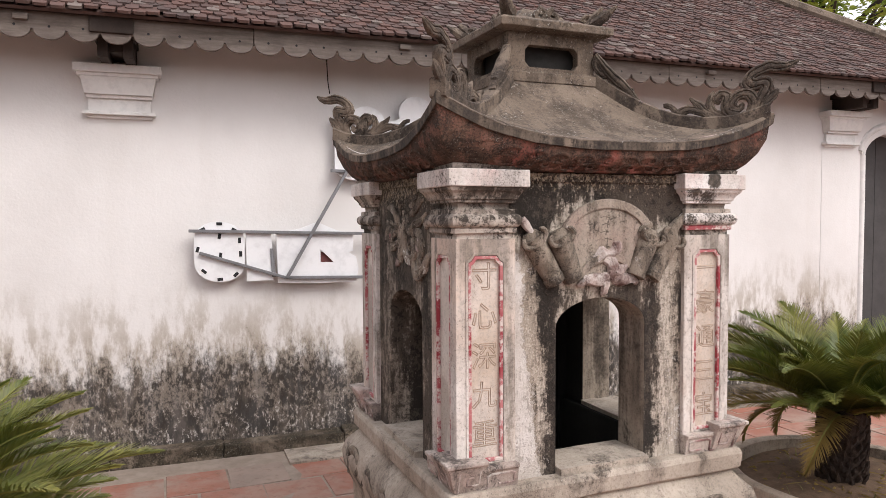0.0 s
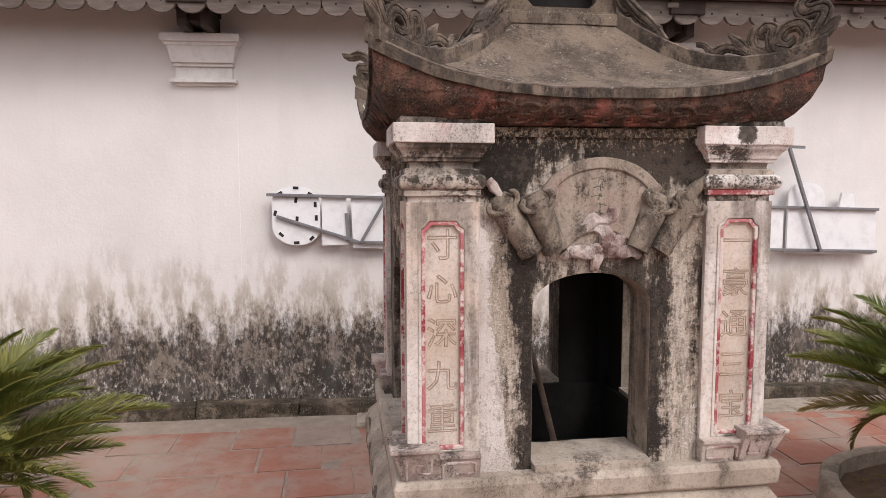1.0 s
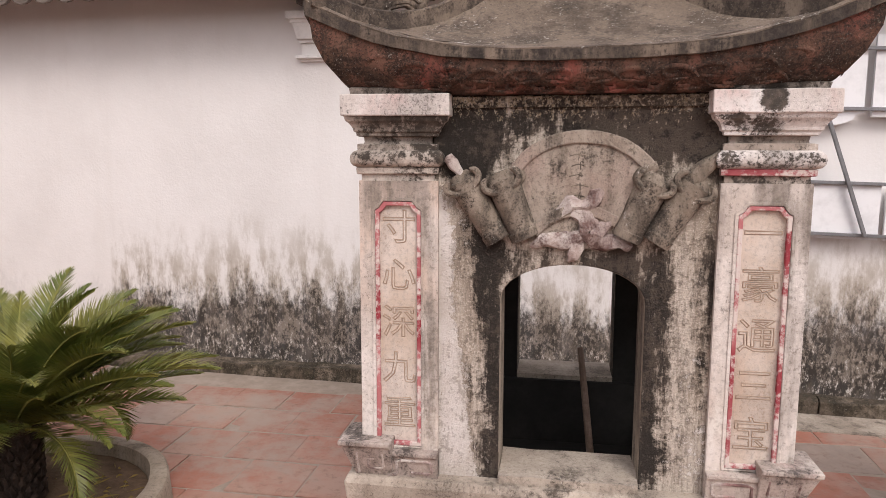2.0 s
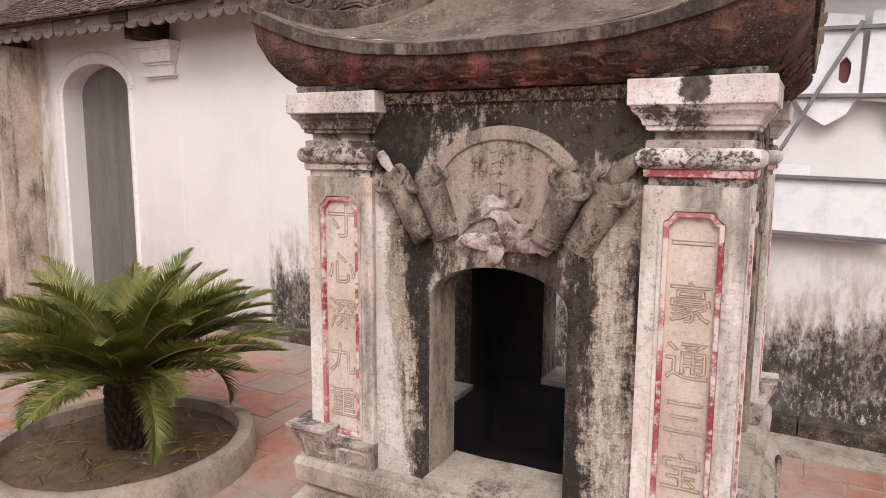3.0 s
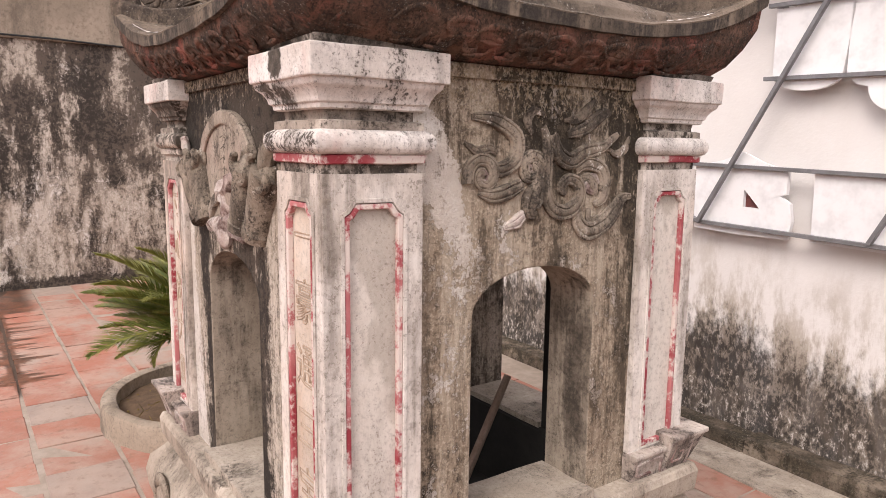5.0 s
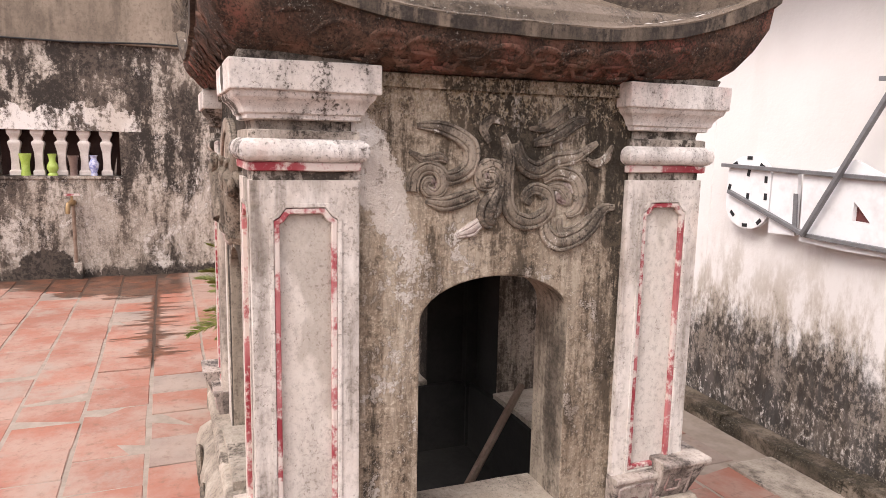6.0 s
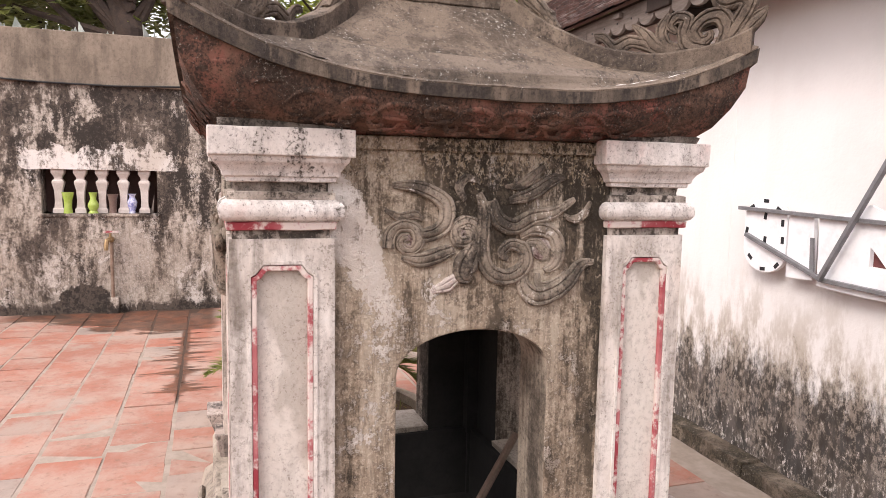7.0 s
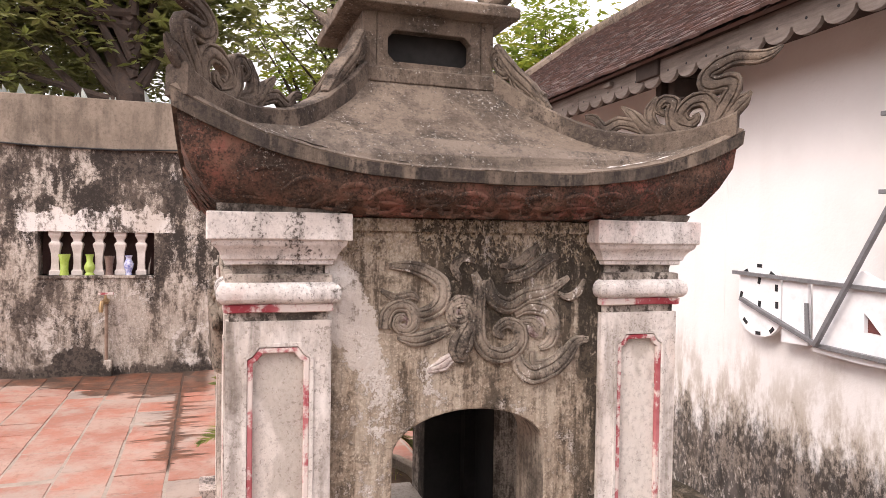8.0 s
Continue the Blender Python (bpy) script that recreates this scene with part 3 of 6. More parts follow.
# Stronger black towards the back edge and the top.
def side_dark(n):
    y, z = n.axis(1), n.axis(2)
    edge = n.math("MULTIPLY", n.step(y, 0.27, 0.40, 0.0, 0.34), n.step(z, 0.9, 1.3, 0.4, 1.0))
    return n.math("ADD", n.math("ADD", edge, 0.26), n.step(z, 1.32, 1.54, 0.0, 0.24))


def side_white(n):
    """White paint left in a slanting torn band beside the front pillar, and scraps below."""
    y, z = n.axis(1), n.axis(2)
    line = n.math("SUBTRACT", y, n.math("ADD", -0.235, n.math("MULTIPLY", n.math("SUBTRACT", 1.53, z), 0.42)))
    torn = n.math("MULTIPLY", n.step(n.math("ABSOLUTE", line), 0.010, 0.070, 1.15, 0.0), n.math("MULTIPLY", n.step(z, 1.22, 1.38), n.step(z, 1.53, 1.57, 1.0, 0.0)))
    scraps = n.math("MULTIPLY", n.step(y, -0.16, 0.0, 0.33, 0.14), n.step(z, 1.20, 1.34, 1.0, 0.0))
    return n.math("ADD", torn, scraps)


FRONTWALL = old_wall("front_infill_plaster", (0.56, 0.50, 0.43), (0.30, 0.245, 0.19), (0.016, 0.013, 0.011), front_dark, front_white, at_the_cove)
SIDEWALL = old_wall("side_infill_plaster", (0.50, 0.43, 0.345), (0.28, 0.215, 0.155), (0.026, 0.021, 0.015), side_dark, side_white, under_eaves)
# Darker copy for left and back: stains, plus shade put into the colour.
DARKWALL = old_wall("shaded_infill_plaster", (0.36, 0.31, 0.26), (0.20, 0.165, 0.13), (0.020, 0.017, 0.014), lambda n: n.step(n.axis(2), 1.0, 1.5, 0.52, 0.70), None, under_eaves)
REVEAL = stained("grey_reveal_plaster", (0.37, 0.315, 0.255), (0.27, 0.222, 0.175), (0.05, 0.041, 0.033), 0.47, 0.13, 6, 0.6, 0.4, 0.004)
WALLS = {}
for side, f in SIDES.items():
    half = (HX if side in ("front", "back") else HY) - PW + 0.01
    g = Face(f.o - f.n * 0.016, f.r, f.n)
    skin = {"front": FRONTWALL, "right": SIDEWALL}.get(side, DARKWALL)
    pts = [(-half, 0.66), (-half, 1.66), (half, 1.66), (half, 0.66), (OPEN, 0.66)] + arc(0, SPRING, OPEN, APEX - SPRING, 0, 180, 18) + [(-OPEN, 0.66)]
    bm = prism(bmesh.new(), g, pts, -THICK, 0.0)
    wall = part("infill_wall", bm, (skin, INNERBLACK, REVEAL if side in ("front", "right") else DARKWALL), shrine, "mould-blackened plaster wall with arched opening, left and back ones toned as shaded", bevel=0.004)
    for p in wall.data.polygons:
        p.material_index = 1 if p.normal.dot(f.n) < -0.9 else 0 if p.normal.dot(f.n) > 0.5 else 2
    WALLS[side] = wall, Face(g.o, f.r, f.n)
    bm = dense(prism(bmesh.new(), g, [(-OPEN, 0.655), (-OPEN, SILLZ), (OPEN, SILLZ), (OPEN, 0.655)], -THICK - 0.01, 0.03), 3)
    part("sill", rough_up(bm, 0.004, 20), SILL, shrine, "pale grey worn sill")
    # string course under the cove
    bm = prism(bmesh.new(), g, [(-half, 1.600), (-half, 1.625), (half, 1.625), (half, 1.600)], 0.0, 0.010)
    part("string_course", bm, skin, wall)
# Chamber floor, inner corners and vault share one near-black tone.
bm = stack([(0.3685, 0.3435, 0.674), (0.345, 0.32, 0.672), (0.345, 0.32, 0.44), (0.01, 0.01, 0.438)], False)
part("fire_floor", bm, INNERBLACK, shrine, "black fire floor")
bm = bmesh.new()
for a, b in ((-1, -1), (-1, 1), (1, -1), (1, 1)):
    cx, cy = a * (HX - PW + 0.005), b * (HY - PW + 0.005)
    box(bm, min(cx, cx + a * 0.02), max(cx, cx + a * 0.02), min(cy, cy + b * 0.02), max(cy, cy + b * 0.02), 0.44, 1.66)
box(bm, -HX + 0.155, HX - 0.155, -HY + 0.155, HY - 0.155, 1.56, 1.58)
part("black_lining", bm, INNERBLACK, shrine, "black inner corners and vault")


# pillars with capitals, panels, feet
def oct_panel(u, z0, z1, cut, c):
    """Outline of a panel with clipped upper corners; u is its half width."""
    return [(-u, z0), (u, z0), (u, z1 - c), (u - c * 0.45, z1 - c * 0.75), (u - c, z1), (-u + c, z1), (-u + c * 0.45, z1 - c * 0.75), (-u, z1 - c)]


def glyph(ch, size, f, u, v, w):
    """One carved character as raised outline strokes."""
    cu = bpy.data.curves.new("glyph", "FONT")
    cu.body, cu.size, cu.fill_mode, cu.bevel_depth, cu.bevel_resolution, cu.resolution_u = ch, size, "NONE", 0.0014, 0, 2
    cu.align_x, cu.align_y = "CENTER", "CENTER"
    ob = bpy.data.objects.new("glyph", cu)
    scene.collection.objects.link(ob)
    me = bpy.data.meshes.new_from_object(ob.evaluated_get(bpy.context.evaluated_depsgraph_get()))
    bpy.data.objects.remove(ob)
    bm = bmesh.new()
    bm.from_mesh(me)
    bpy.data.meshes.remove(me)
    for p in bm.verts:
        p.co = f(u + p.co.x, v + p.co.y, w + p.co.z)
    return bm


COUPLET = {-1: "寸心深九重", 1: "一豪通三宝"}
h = PW / 2
for sx in (-1, 1):
    for sy in (-1, 1):
        px, py = sx * (HX - h), sy * (HY - h)
        d = 0.010
        bm = bmesh.new()
        xs, ys = sorted((px - sx * h, px + sx * (h - d))), sorted((py - sy * h, py + sy * (h - d)))
        box(bm, xs[0], xs[1], ys[0], ys[1], 0.66, 1.425)
        pil = part("pillar", bm, (GREYPANEL, PANEL, INNERBLACK), shrine, "pale stained plaster pillar with red-edged panels")
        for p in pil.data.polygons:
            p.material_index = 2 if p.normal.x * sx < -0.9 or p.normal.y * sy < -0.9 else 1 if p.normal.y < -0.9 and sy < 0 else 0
        fx = Face((px + sx * (h - d), py, 0), (0, sx, 0), (sx, 0, 0))
        fy = Face((px, py + sy * (h - d), 0), (-sy, 0, 0), (0, sy, 0))
        for f, front in ((fy, sy < 0), (fx, False)):
            lo, hi = 0.745, 1.375
            su = -sx * sy if f is fy else sx * sy
            cutl, cutr = (h if (su > 0 or f is fy) else h - d), (h if (su < 0 or f is fy) else h - d)
            outer = [(-cutl, 0.66), (cutr, 0.66), (cutr, 1.30), (cutr, 1.36), (cutr, 1.425), (-cutl, 1.425), (-cutl, 1.36), (-cutl, 1.30)]
            part("facing", plate_hole(bmesh.new(), f, outer, oct_panel(0.058, lo, hi, 0, 0.022), 0.0, d), PALE, pil)
            part("panel_rim", plate_hole(bmesh.new(), f, oct_panel(0.0580, lo + 0.001, hi - 0.001, 0, 0.022), oct_panel(0.0475, lo + 0.012, hi - 0.011, 0, 0.018), 0.0, d + 0.0015), RED, pil, "worn red-painted moulding", bevel=0.002)
            part("outer_rim", plate_hole(bmesh.new(), f, oct_panel(0.0665, lo - 0.003, hi + 0.008, 0, 0.025), oct_panel(0.0585, lo - 0.001, hi + 0.0005, 0, 0.022), d, d + 0.003), PALE, pil, bevel=0.001)
            if front:
                for k, ch in enumerate(COUPLET[sx]):
                    part("character", glyph(ch, 0.088, f, 0.0, 1.305 - 0.120 * k, 0.0006), INK, pil)
        ix, iy, fx0, fy0 = px - sx * h, py - sy * h, px + sx * h, py + sy * h
        bm = box(bmesh.new(), *sorted((ix - sx * 0.003, ix + sx * 0.002)), *sorted((fy0 - sy * 0.001, fy0 - sy * 0.03)), 0.66, 1.425)
        box(bm, *sorted((fx0 - sx * 0.001, fx0 - sx * 0.03)), *sorted((iy - sy * 0.003, iy + sy * 0.002)), 0.66, 1.425)
        part("return", bm, PALE, pil)

        def ring(e):
            return (h + e, h + e)
        def moulding(name, prof, material, label=""):
            part(name, rough_up(dense(steps(bmesh.new(), px, py, [(*ring(e), z) for e, z in prof]), 2), 0.0016, 30), material, pil, label, smooth=True)

        bright = WHITE if sx > 0 else GREYCAP
        moulding("neck", [(-0.006, 1.420), (-0.006, 1.443)], GREYCAP, "mouldy neck of the capital")
        moulding("fillet", [(0.000, 1.441), (0.004, 1.443), (0.005, 1.456), (0.000, 1.459)], RED if sx > 0 else GREYCAP, "faded painted fillet")
        moulding("torus", [(0.003, 1.458), (0.011, 1.461), (0.0165, 1.468), (0.0185, 1.478), (0.0165, 1.488), (0.011, 1.495), (0.003, 1.499)], bright, "rounded capital moulding")
        moulding("upper_fillet", [(0.002, 1.498), (0.002, 1.513), (-0.004, 1.515)], GREYCAP)
        # Ring toned darker: mould, plus the hollow's shadow put into its colour.
        moulding("hollow", [(-0.011, 1.512), (-0.013, 1.520), (-0.011, 1.534)], HOLLOW, "mouldy hollow of the capital with its shadow coloured in")
        moulding("echinus", [(-0.002, 1.532), (0.003, 1.534), (0.004, 1.541), (0.009, 1.544), (0.011, 1.552), (0.018, 1.563), (0.026, 1.570), (0.029, 1.579), (0.029, 1.582)], bright if sy > 0 or sx > 0 else GREYCAP, "flaring capital moulding")
        bm = dense(steps(bmesh.new(), px, py, [(*ring(0.036), 1.580), (*ring(0.036), 1.632)]), 3)
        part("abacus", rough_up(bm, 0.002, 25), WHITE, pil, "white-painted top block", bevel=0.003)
        bm = dense(steps(bmesh.new(), px, py, [(*ring(0.014), 1.630), (*ring(0.018), 1.646), (*ring(0.006), 1.652)]), 3)
        part("bed_slab", rough_up(bm, 0.004, 30), HOLLOW, pil, "mossy bedding slab")
        # stepped foot with fret relief
        bm = bmesh.new()
        ox, oy = px + sx * h, py + sy * h
        def slab(x0, x1, y0, y1, z0, z1, flare):
            """A foot block whose outer sides lean out to the top."""
            loft(bm, [[(ox - sx * x0 + sx * e, oy - sy * y0 + sy * e, z), (ox - sx * x1, oy - sy * y0 + sy * e, z), (ox - sx * x1, oy - sy * y1, z), (ox - sx * x0 + sx * e, oy - sy * y1, z)] for z, e in ((z0, 0.012), (z1 - 0.014, flare), (z1 - 0.012, flare + 0.006), (z1, flare + 0.006))])
        slab(0, 0.084, 0, 0.084, 0.660, 0.768, 0.046)
        slab(0.080, 0.200, 0, 0.05, 0.660, 0.738, 0.022)
        slab(0, 0.05, 0.080, 0.200, 0.660, 0.738, 0.022)
        foot = part("foot", bm, FOOT, pil, "stepped foot block with key-fret relief", bevel=0.004)
        for f, k in ((Face((ox, oy, 0), (-sx, 0, 0), (0, sy, 0)), 0), (Face((ox, oy, 0), (0, -sy, 0), (sx, 0, 0)), 1)):
            for pts, lean in (([(-0.005, 0.672), (-0.005, 0.742), (0.062, 0.742), (0.062, 0.690), (0.022, 0.690), (0.022, 0.718), (0.042, 0.718)], 0.30), ([(0.070, 0.672), (0.095, 0.672), (0.095, 0.714), (0.185, 0.714), (0.185, 0.680), (0.125, 0.680)], 0.14)):
                g = lambda u, v, w, f=f, lean=lean: f(u, v, w + 0.012 + lean * (v - 0.66))
                line = [pts[0]]
                for a, b in zip(pts, pts[1:]):
                    line += [(a[0] * 0.88 + b[0] * 0.12, a[1] * 0.88 + b[1] * 0.12), (a[0] * 0.12 + b[0] * 0.88, a[1] * 0.12 + b[1] * 0.88)]
                part("fret", band(bmesh.new(), g, line, 0.0042, 1.3, 0.0, 6, 1), FLOWER, foot, "pinkish key-fret ridge")

# relief over the front opening: a fan plaque between rolled scrolls, with a flower below
wall, f = WALLS["front"]
FAN = arc(0.018, 1.392, 0.190, 0.155, 24, 156, 22)
PLAQUE = stained("plaque_plaster", (0.385, 0.328, 0.272), (0.275, 0.224, 0.180), (0.040, 0.033, 0.027), 0.44, 0.12, 9, 0.5, 0.6, 0.005, third=(0.36, 0.265, 0.225), fleck=0.2, cloud=0.7)
bm = prism(bmesh.new(), f, FAN + [(-0.142, 1.40), (-0.100, 1.300), (0.02, 1.262), (0.120, 1.300), (0.165, 1.40)], 0.0, 0.012)
part("fan_plaque", bm, PLAQUE, wall, "grey plaster fan-shaped plaque", bevel=0.003)
inner = arc(0.016, 1.392, 0.160, 0.124, 24, 156, 22)
bm = prism(bmesh.new(), f, FAN + inner[::-1], 0.011, 0.019)
part("plaque_rim", rough_up(bm, 0.0015, 40), PLAQUE, wall, "raised curved rim of the plaque", bevel=0.004)
lower = [(-0.095, 1.318), (-0.062, 1.350), (-0.026, 1.366), (0.018, 1.372), (0.060, 1.366), (0.102, 1.345)]
bm = prism(bmesh.new(), f, lower + [(u + (0.012 - u) * 0.08, v - 0.026) for u, v in lower[::-1]], 0.011, 0.022)
part("plaque_band", rough_up(bm, 0.0015, 40), PLAQUE, wall, "curved lower band of the plaque", bevel=0.003)
bm = bmesh.new()
for k in range(5):
    v = 1.486 - 0.024 * k
    band(bm, f, [(-0.014 + 0.005 * (k % 2), v), (0.008, v + 0.005), (0.032 - 0.008 * (k % 3), v)], 0.0014, 0.6, 0.012)
    band(bm, f, [(0.012, v + 0.010), (0.007 + 0.006 * (k % 2), v - 0.008)], 0.0014, 0.6, 0.012)
part("worn_inscription", bm, RELIEF, wall, "worn incised marks")


def rolled_scroll(a, b, r0, r1, w):
    """A sheet rolled to a tapering tube: its open upper end shows a lip, its lower end a hem."""
    a, b = Vector(a), Vector(b)
    d = (b - a).normalized()
    q = Vector((-d.y, d.x))
    bm = bmesh.new()
    line = [a.lerp(b, t) for t in (0.0, 0.3, 0.6, 0.86, 0.87, 1.0)]
    band(bm, f, [(p.x, p.y) for p in line], [r0 * (1 - t) + r1 * t + e for t, e in ((0.0, 0), (0.3, 0), (0.6, 0), (0.86, 0), (0.87, 0.0035), (1.0, 0.0025))], 0.95, w, 16, 2)
    roll = part("scroll", rough_up(bm, 0.0016, 45), RELIEF, wall, "rolled plaster scroll", smooth=True)
    ring = [(a.x + q.x * r0 * 1.08 * math.cos(t) + d.x * r0 * 0.62 * math.sin(t), a.y + q.y * r0 * 1.08 * math.cos(t) + d.y * r0 * 0.62 * math.sin(t)) for t in (math.pi * k / 8 for k in range(-2, 11))]
    part("scroll_lip", band(bmesh.new(), f, ring, [0.004] + [0.0085] * 11 + [0.004], 1.1, w + r0 * 0.62, fine=2), RELIEF, roll, "thick rolled lip", smooth=True)
    bm = band(bmesh.new(), f, [(a.x - d.x * 0.022, a.y - d.y * 0.022), (a.x, a.y), (a.x + d.x * 0.012, a.y + d.y * 0.012)], [r0 * 0.55, r0 * 0.95, r0 * 0.8], 0.5, w + 0.006, 12)
    part("scroll_end", bm, RELIEF, roll, smooth=True)


for a, b, r0, r1, w in (((-0.266, 1.424), (-0.178, 1.284), 0.040, 0.032, 0.004), ((0.270, 1.418), (0.188, 1.284), 0.042, 0.033, 0.004), ((-0.172, 1.428), (-0.113, 1.290), 0.041, 0.033, 0.010), ((0.180, 1.424), (0.121, 1.292), 0.040, 0.033, 0.010)):
    rolled_scroll(a, b, r0, r1, w)
for pts, r, m in (
    ([(-0.146, 1.462), (-0.132, 1.452), (-0.126, 1.434), (-0.138, 1.412)], [0.008, 0.010, 0.010, 0.006], RELIEF),
    ([(0.186, 1.466), (0.158, 1.456), (0.142, 1.436), (0.152, 1.414), (0.188, 1.408), (0.232, 1.436)], [0.010, 0.010, 0.010, 0.010, 0.010, 0.007], RELIEF),
    ([(0.250, 1.410), (0.275, 1.444), (0.298, 1.468), (0.328, 1.492)], [0.014, 0.022, 0.018, 0.012], RELIEF),
    ([(-0.252, 1.418), (-0.272, 1.444), (-0.290, 1.468), (-0.304, 1.484)], [0.008, 0.010, 0.015, 0.012], FLOWER),
):
    part("ribbon", rough_up(band(bmesh.new(), f, pts, r, 0.8, 0.014), 0.003, 60), m, wall, smooth=True)
bm = bmesh.new()
for pts, r in (
    ([(-0.035, 1.352), (-0.01, 1.372), (0.022, 1.368), (0.05, 1.392), (0.062, 1.405)], [0.006, 0.016, 0.014, 0.015, 0.005]),
    ([(0.0, 1.358), (0.028, 1.34), (0.035, 1.305), (0.06, 1.31), (0.085, 1.335)], [0.012, 0.018, 0.017, 0.016, 0.006]),
    ([(0.02, 1.30), (-0.03, 1.283), (-0.07, 1.288), (-0.10, 1.272)], [0.012, 0.015, 0.014, 0.004]),
    ([(0.02, 1.30), (0.005, 1.272), (0.0, 1.248), (-0.008, 1.236)], [0.008, 0.013, 0.011, 0.004]),
    ([(0.03, 1.30), (0.06, 1.285), (0.10, 1.288), (0.135, 1.270)], [0.012, 0.015, 0.014, 0.005]),
):
    band(bm, f, pts, [x * 1.35 for x in r], 0.75, 0.012, fine=4)
rough_up(bm, 0.009, 42)
part("flower", bm, FLOWER, wall, "white and pink plaster flower spray", smooth=True)


# cloud scrolls over the other openings
def clouds(f, wall):
    for pts, r, m in (
        (spiral(-0.155, 1.417, 0.040, 0.006, 200, -1.3), [0.014] * 8 + [0.011] * 7, RELIEF),
        ([(-0.185, 1.529), (-0.13, 1.525), (-0.075, 1.495), (-0.075, 1.45), (-0.112, 1.429), (-0.145, 1.44)], [0.006, 0.015, 0.019, 0.018, 0.016, 0.008], RELIEF),
        ([(-0.20, 1.48), (-0.17, 1.465), (-0.14, 1.47), (-0.12, 1.46)], [0.004, 0.010, 0.010, 0.004], RELIEF),
        (spiral(0.150, 1.392, 0.024, 0.004, 20, 1.2, 10), [0.008] * 11, FLOWER),
        (spiral(-0.155, 1.417, 0.018, 0.004, 20, -1.0, 8), [0.008] * 9, FLOWER),
        (spiral(-0.030, 1.429, 0.014, 0.003, 120, 1.0, 8), [0.007] * 9, FLOWER),
        ([(0.06, 1.53), (0.10, 1.535), (0.13, 1.56), (0.15, 1.575)], [0.004, 0.012, 0.010, 0.003], RELIEF),
        ([(-0.03, 1.50), (-0.045, 1.525), (-0.03, 1.545), (0.0, 1.54)], [0.005, 0.010, 0.010, 0.004], RELIEF),
        ([(0.20, 1.47), (0.225, 1.46), (0.25, 1.475), (0.265, 1.50)], [0.004, 0.010, 0.010, 0.003], RELIEF),
        (spiral(-0.030, 1.429, 0.038, 0.005, 300, 1.4), [0.013] * 15, RELIEF),
        ([(-0.165, 1.385), (-0.13, 1.378), (-0.09, 1.386), (-0.055, 1.40)], [0.006, 0.016, 0.018, 0.012], RELIEF),
        ([(-0.005, 1.41), (-0.025, 1.37), (-0.03, 1.345), (-0.015, 1.335)], [0.012, 0.028, 0.024, 0.010], RELIEF),
        ([(-0.04, 1.345), (-0.065, 1.325), (-0.10, 1.312)], [0.008, 0.017, 0.004], FLOWER),
        ([(0.0, 1.515), (0.012, 1.48), (0.012, 1.43), (0.012, 1.38), (0.035, 1.345), (0.075, 1.338), (0.108, 1.36), (0.105, 1.395), (0.075, 1.408), (0.055, 1.39), (0.068, 1.375)], [0.008, 0.014, 0.016, 0.017, 0.018, 0.018, 0.018, 0.016, 0.013, 0.011, 0.006], RELIEF),
        ([(0.03, 1.50), (0.045, 1.46), (0.08, 1.445), (0.125, 1.465), (0.175, 1.475), (0.225, 1.505)], [0.010, 0.018, 0.020, 0.019, 0.014, 0.005], RELIEF),
        ([(0.07, 1.50), (0.12, 1.515), (0.17, 1.545), (0.20, 1.55)], [0.008, 0.016, 0.014, 0.005], RELIEF),
        ([(0.095, 1.425), (0.13, 1.44), (0.17, 1.43), (0.188, 1.395), (0.18, 1.362), (0.155, 1.35)], [0.010, 0.016, 0.018, 0.018, 0.014, 0.006], RELIEF),
        ([(0.11, 1.408), (0.135, 1.41), (0.155, 1.39), (0.15, 1.37)], [0.006, 0.012, 0.012, 0.005], RELIEF),
        ([(0.105, 1.345), (0.108, 1.315), (0.135, 1.293), (0.175, 1.300), (0.215, 1.325), (0.245, 1.36), (0.278, 1.366)], [0.010, 0.018, 0.022, 0.022, 0.020, 0.014, 0.005], RELIEF),
        ([(0.14, 1.345), (0.145, 1.318), (0.18, 1.322), (0.215, 1.35)], [0.006, 0.009, 0.009, 0.004], RELIEF),
    ):
        bm = band(bmesh.new(), f, pts, [x * 0.94 for x in r], 0.50, 0.002, fine=4, groove=True)
        part("cloud_scroll", rough_up(bm, 0.002, 60), m, wall, "curling plaster cloud relief" if m is RELIEF else "pink-stained curl", smooth=True)


for side in ("right", "back", "left"):
    clouds(WALLS[side][1], WALLS[side][0])

# roof: a cove, then a concave hipped shell with upturned corners
EX, EY, LX, LY = 0.605, 0.575, 0.185, 0.180


def eave(side, s, z_mid, lift, out=0.0, push=0.0):
    """A point of an eave line; s runs from -1 to 1 along the side."""
    k = abs(s) ** 3.0
    a, b = (EX + out, EY + out) if side in ("front", "back") else (EY + out, EX + out)
    u, w = s * (a + push * k), b + push * k
    q = SIDES[side]
    return q.r * u + q.n * w + Vector((0, 0, z_mid + lift * k))


def around(n, z_mid, lift, out=0.0, push=0.0):
    return [eave(s, -1 + 2 * i / n, z_mid, lift, out, push) for s in ("front", "right", "back", "left") for i in range(n)]


LIP = stained("eave_lip_cement", (0.22, 0.175, 0.135), (0.12, 0.095, 0.074), (0.03, 0.025, 0.022), 0.52, 0.09, 8, 0.85, 0.4, 0.005)
NR, PUSH, LIFT = 24, 0.010, 0.118
rings = [around(NR, z, l, o, p) for z, l, o, p in ((1.628, 0.0, -0.088, 0.0), (1.634, 0.010, -0.070, 0.0), (1.641, 0.028, -0.046, 0.004), (1.650, 0.055, -0.024, 0.008), (1.668, 0.085, -0.006, 0.010), (1.698, LIFT - 0.01, 0.0, PUSH))]
cove = part("cove", rough_up(loft(bmesh.new(), rings), 0.003, 30), COVE, shrine, "red-brown painted cove under the eaves", smooth=True)
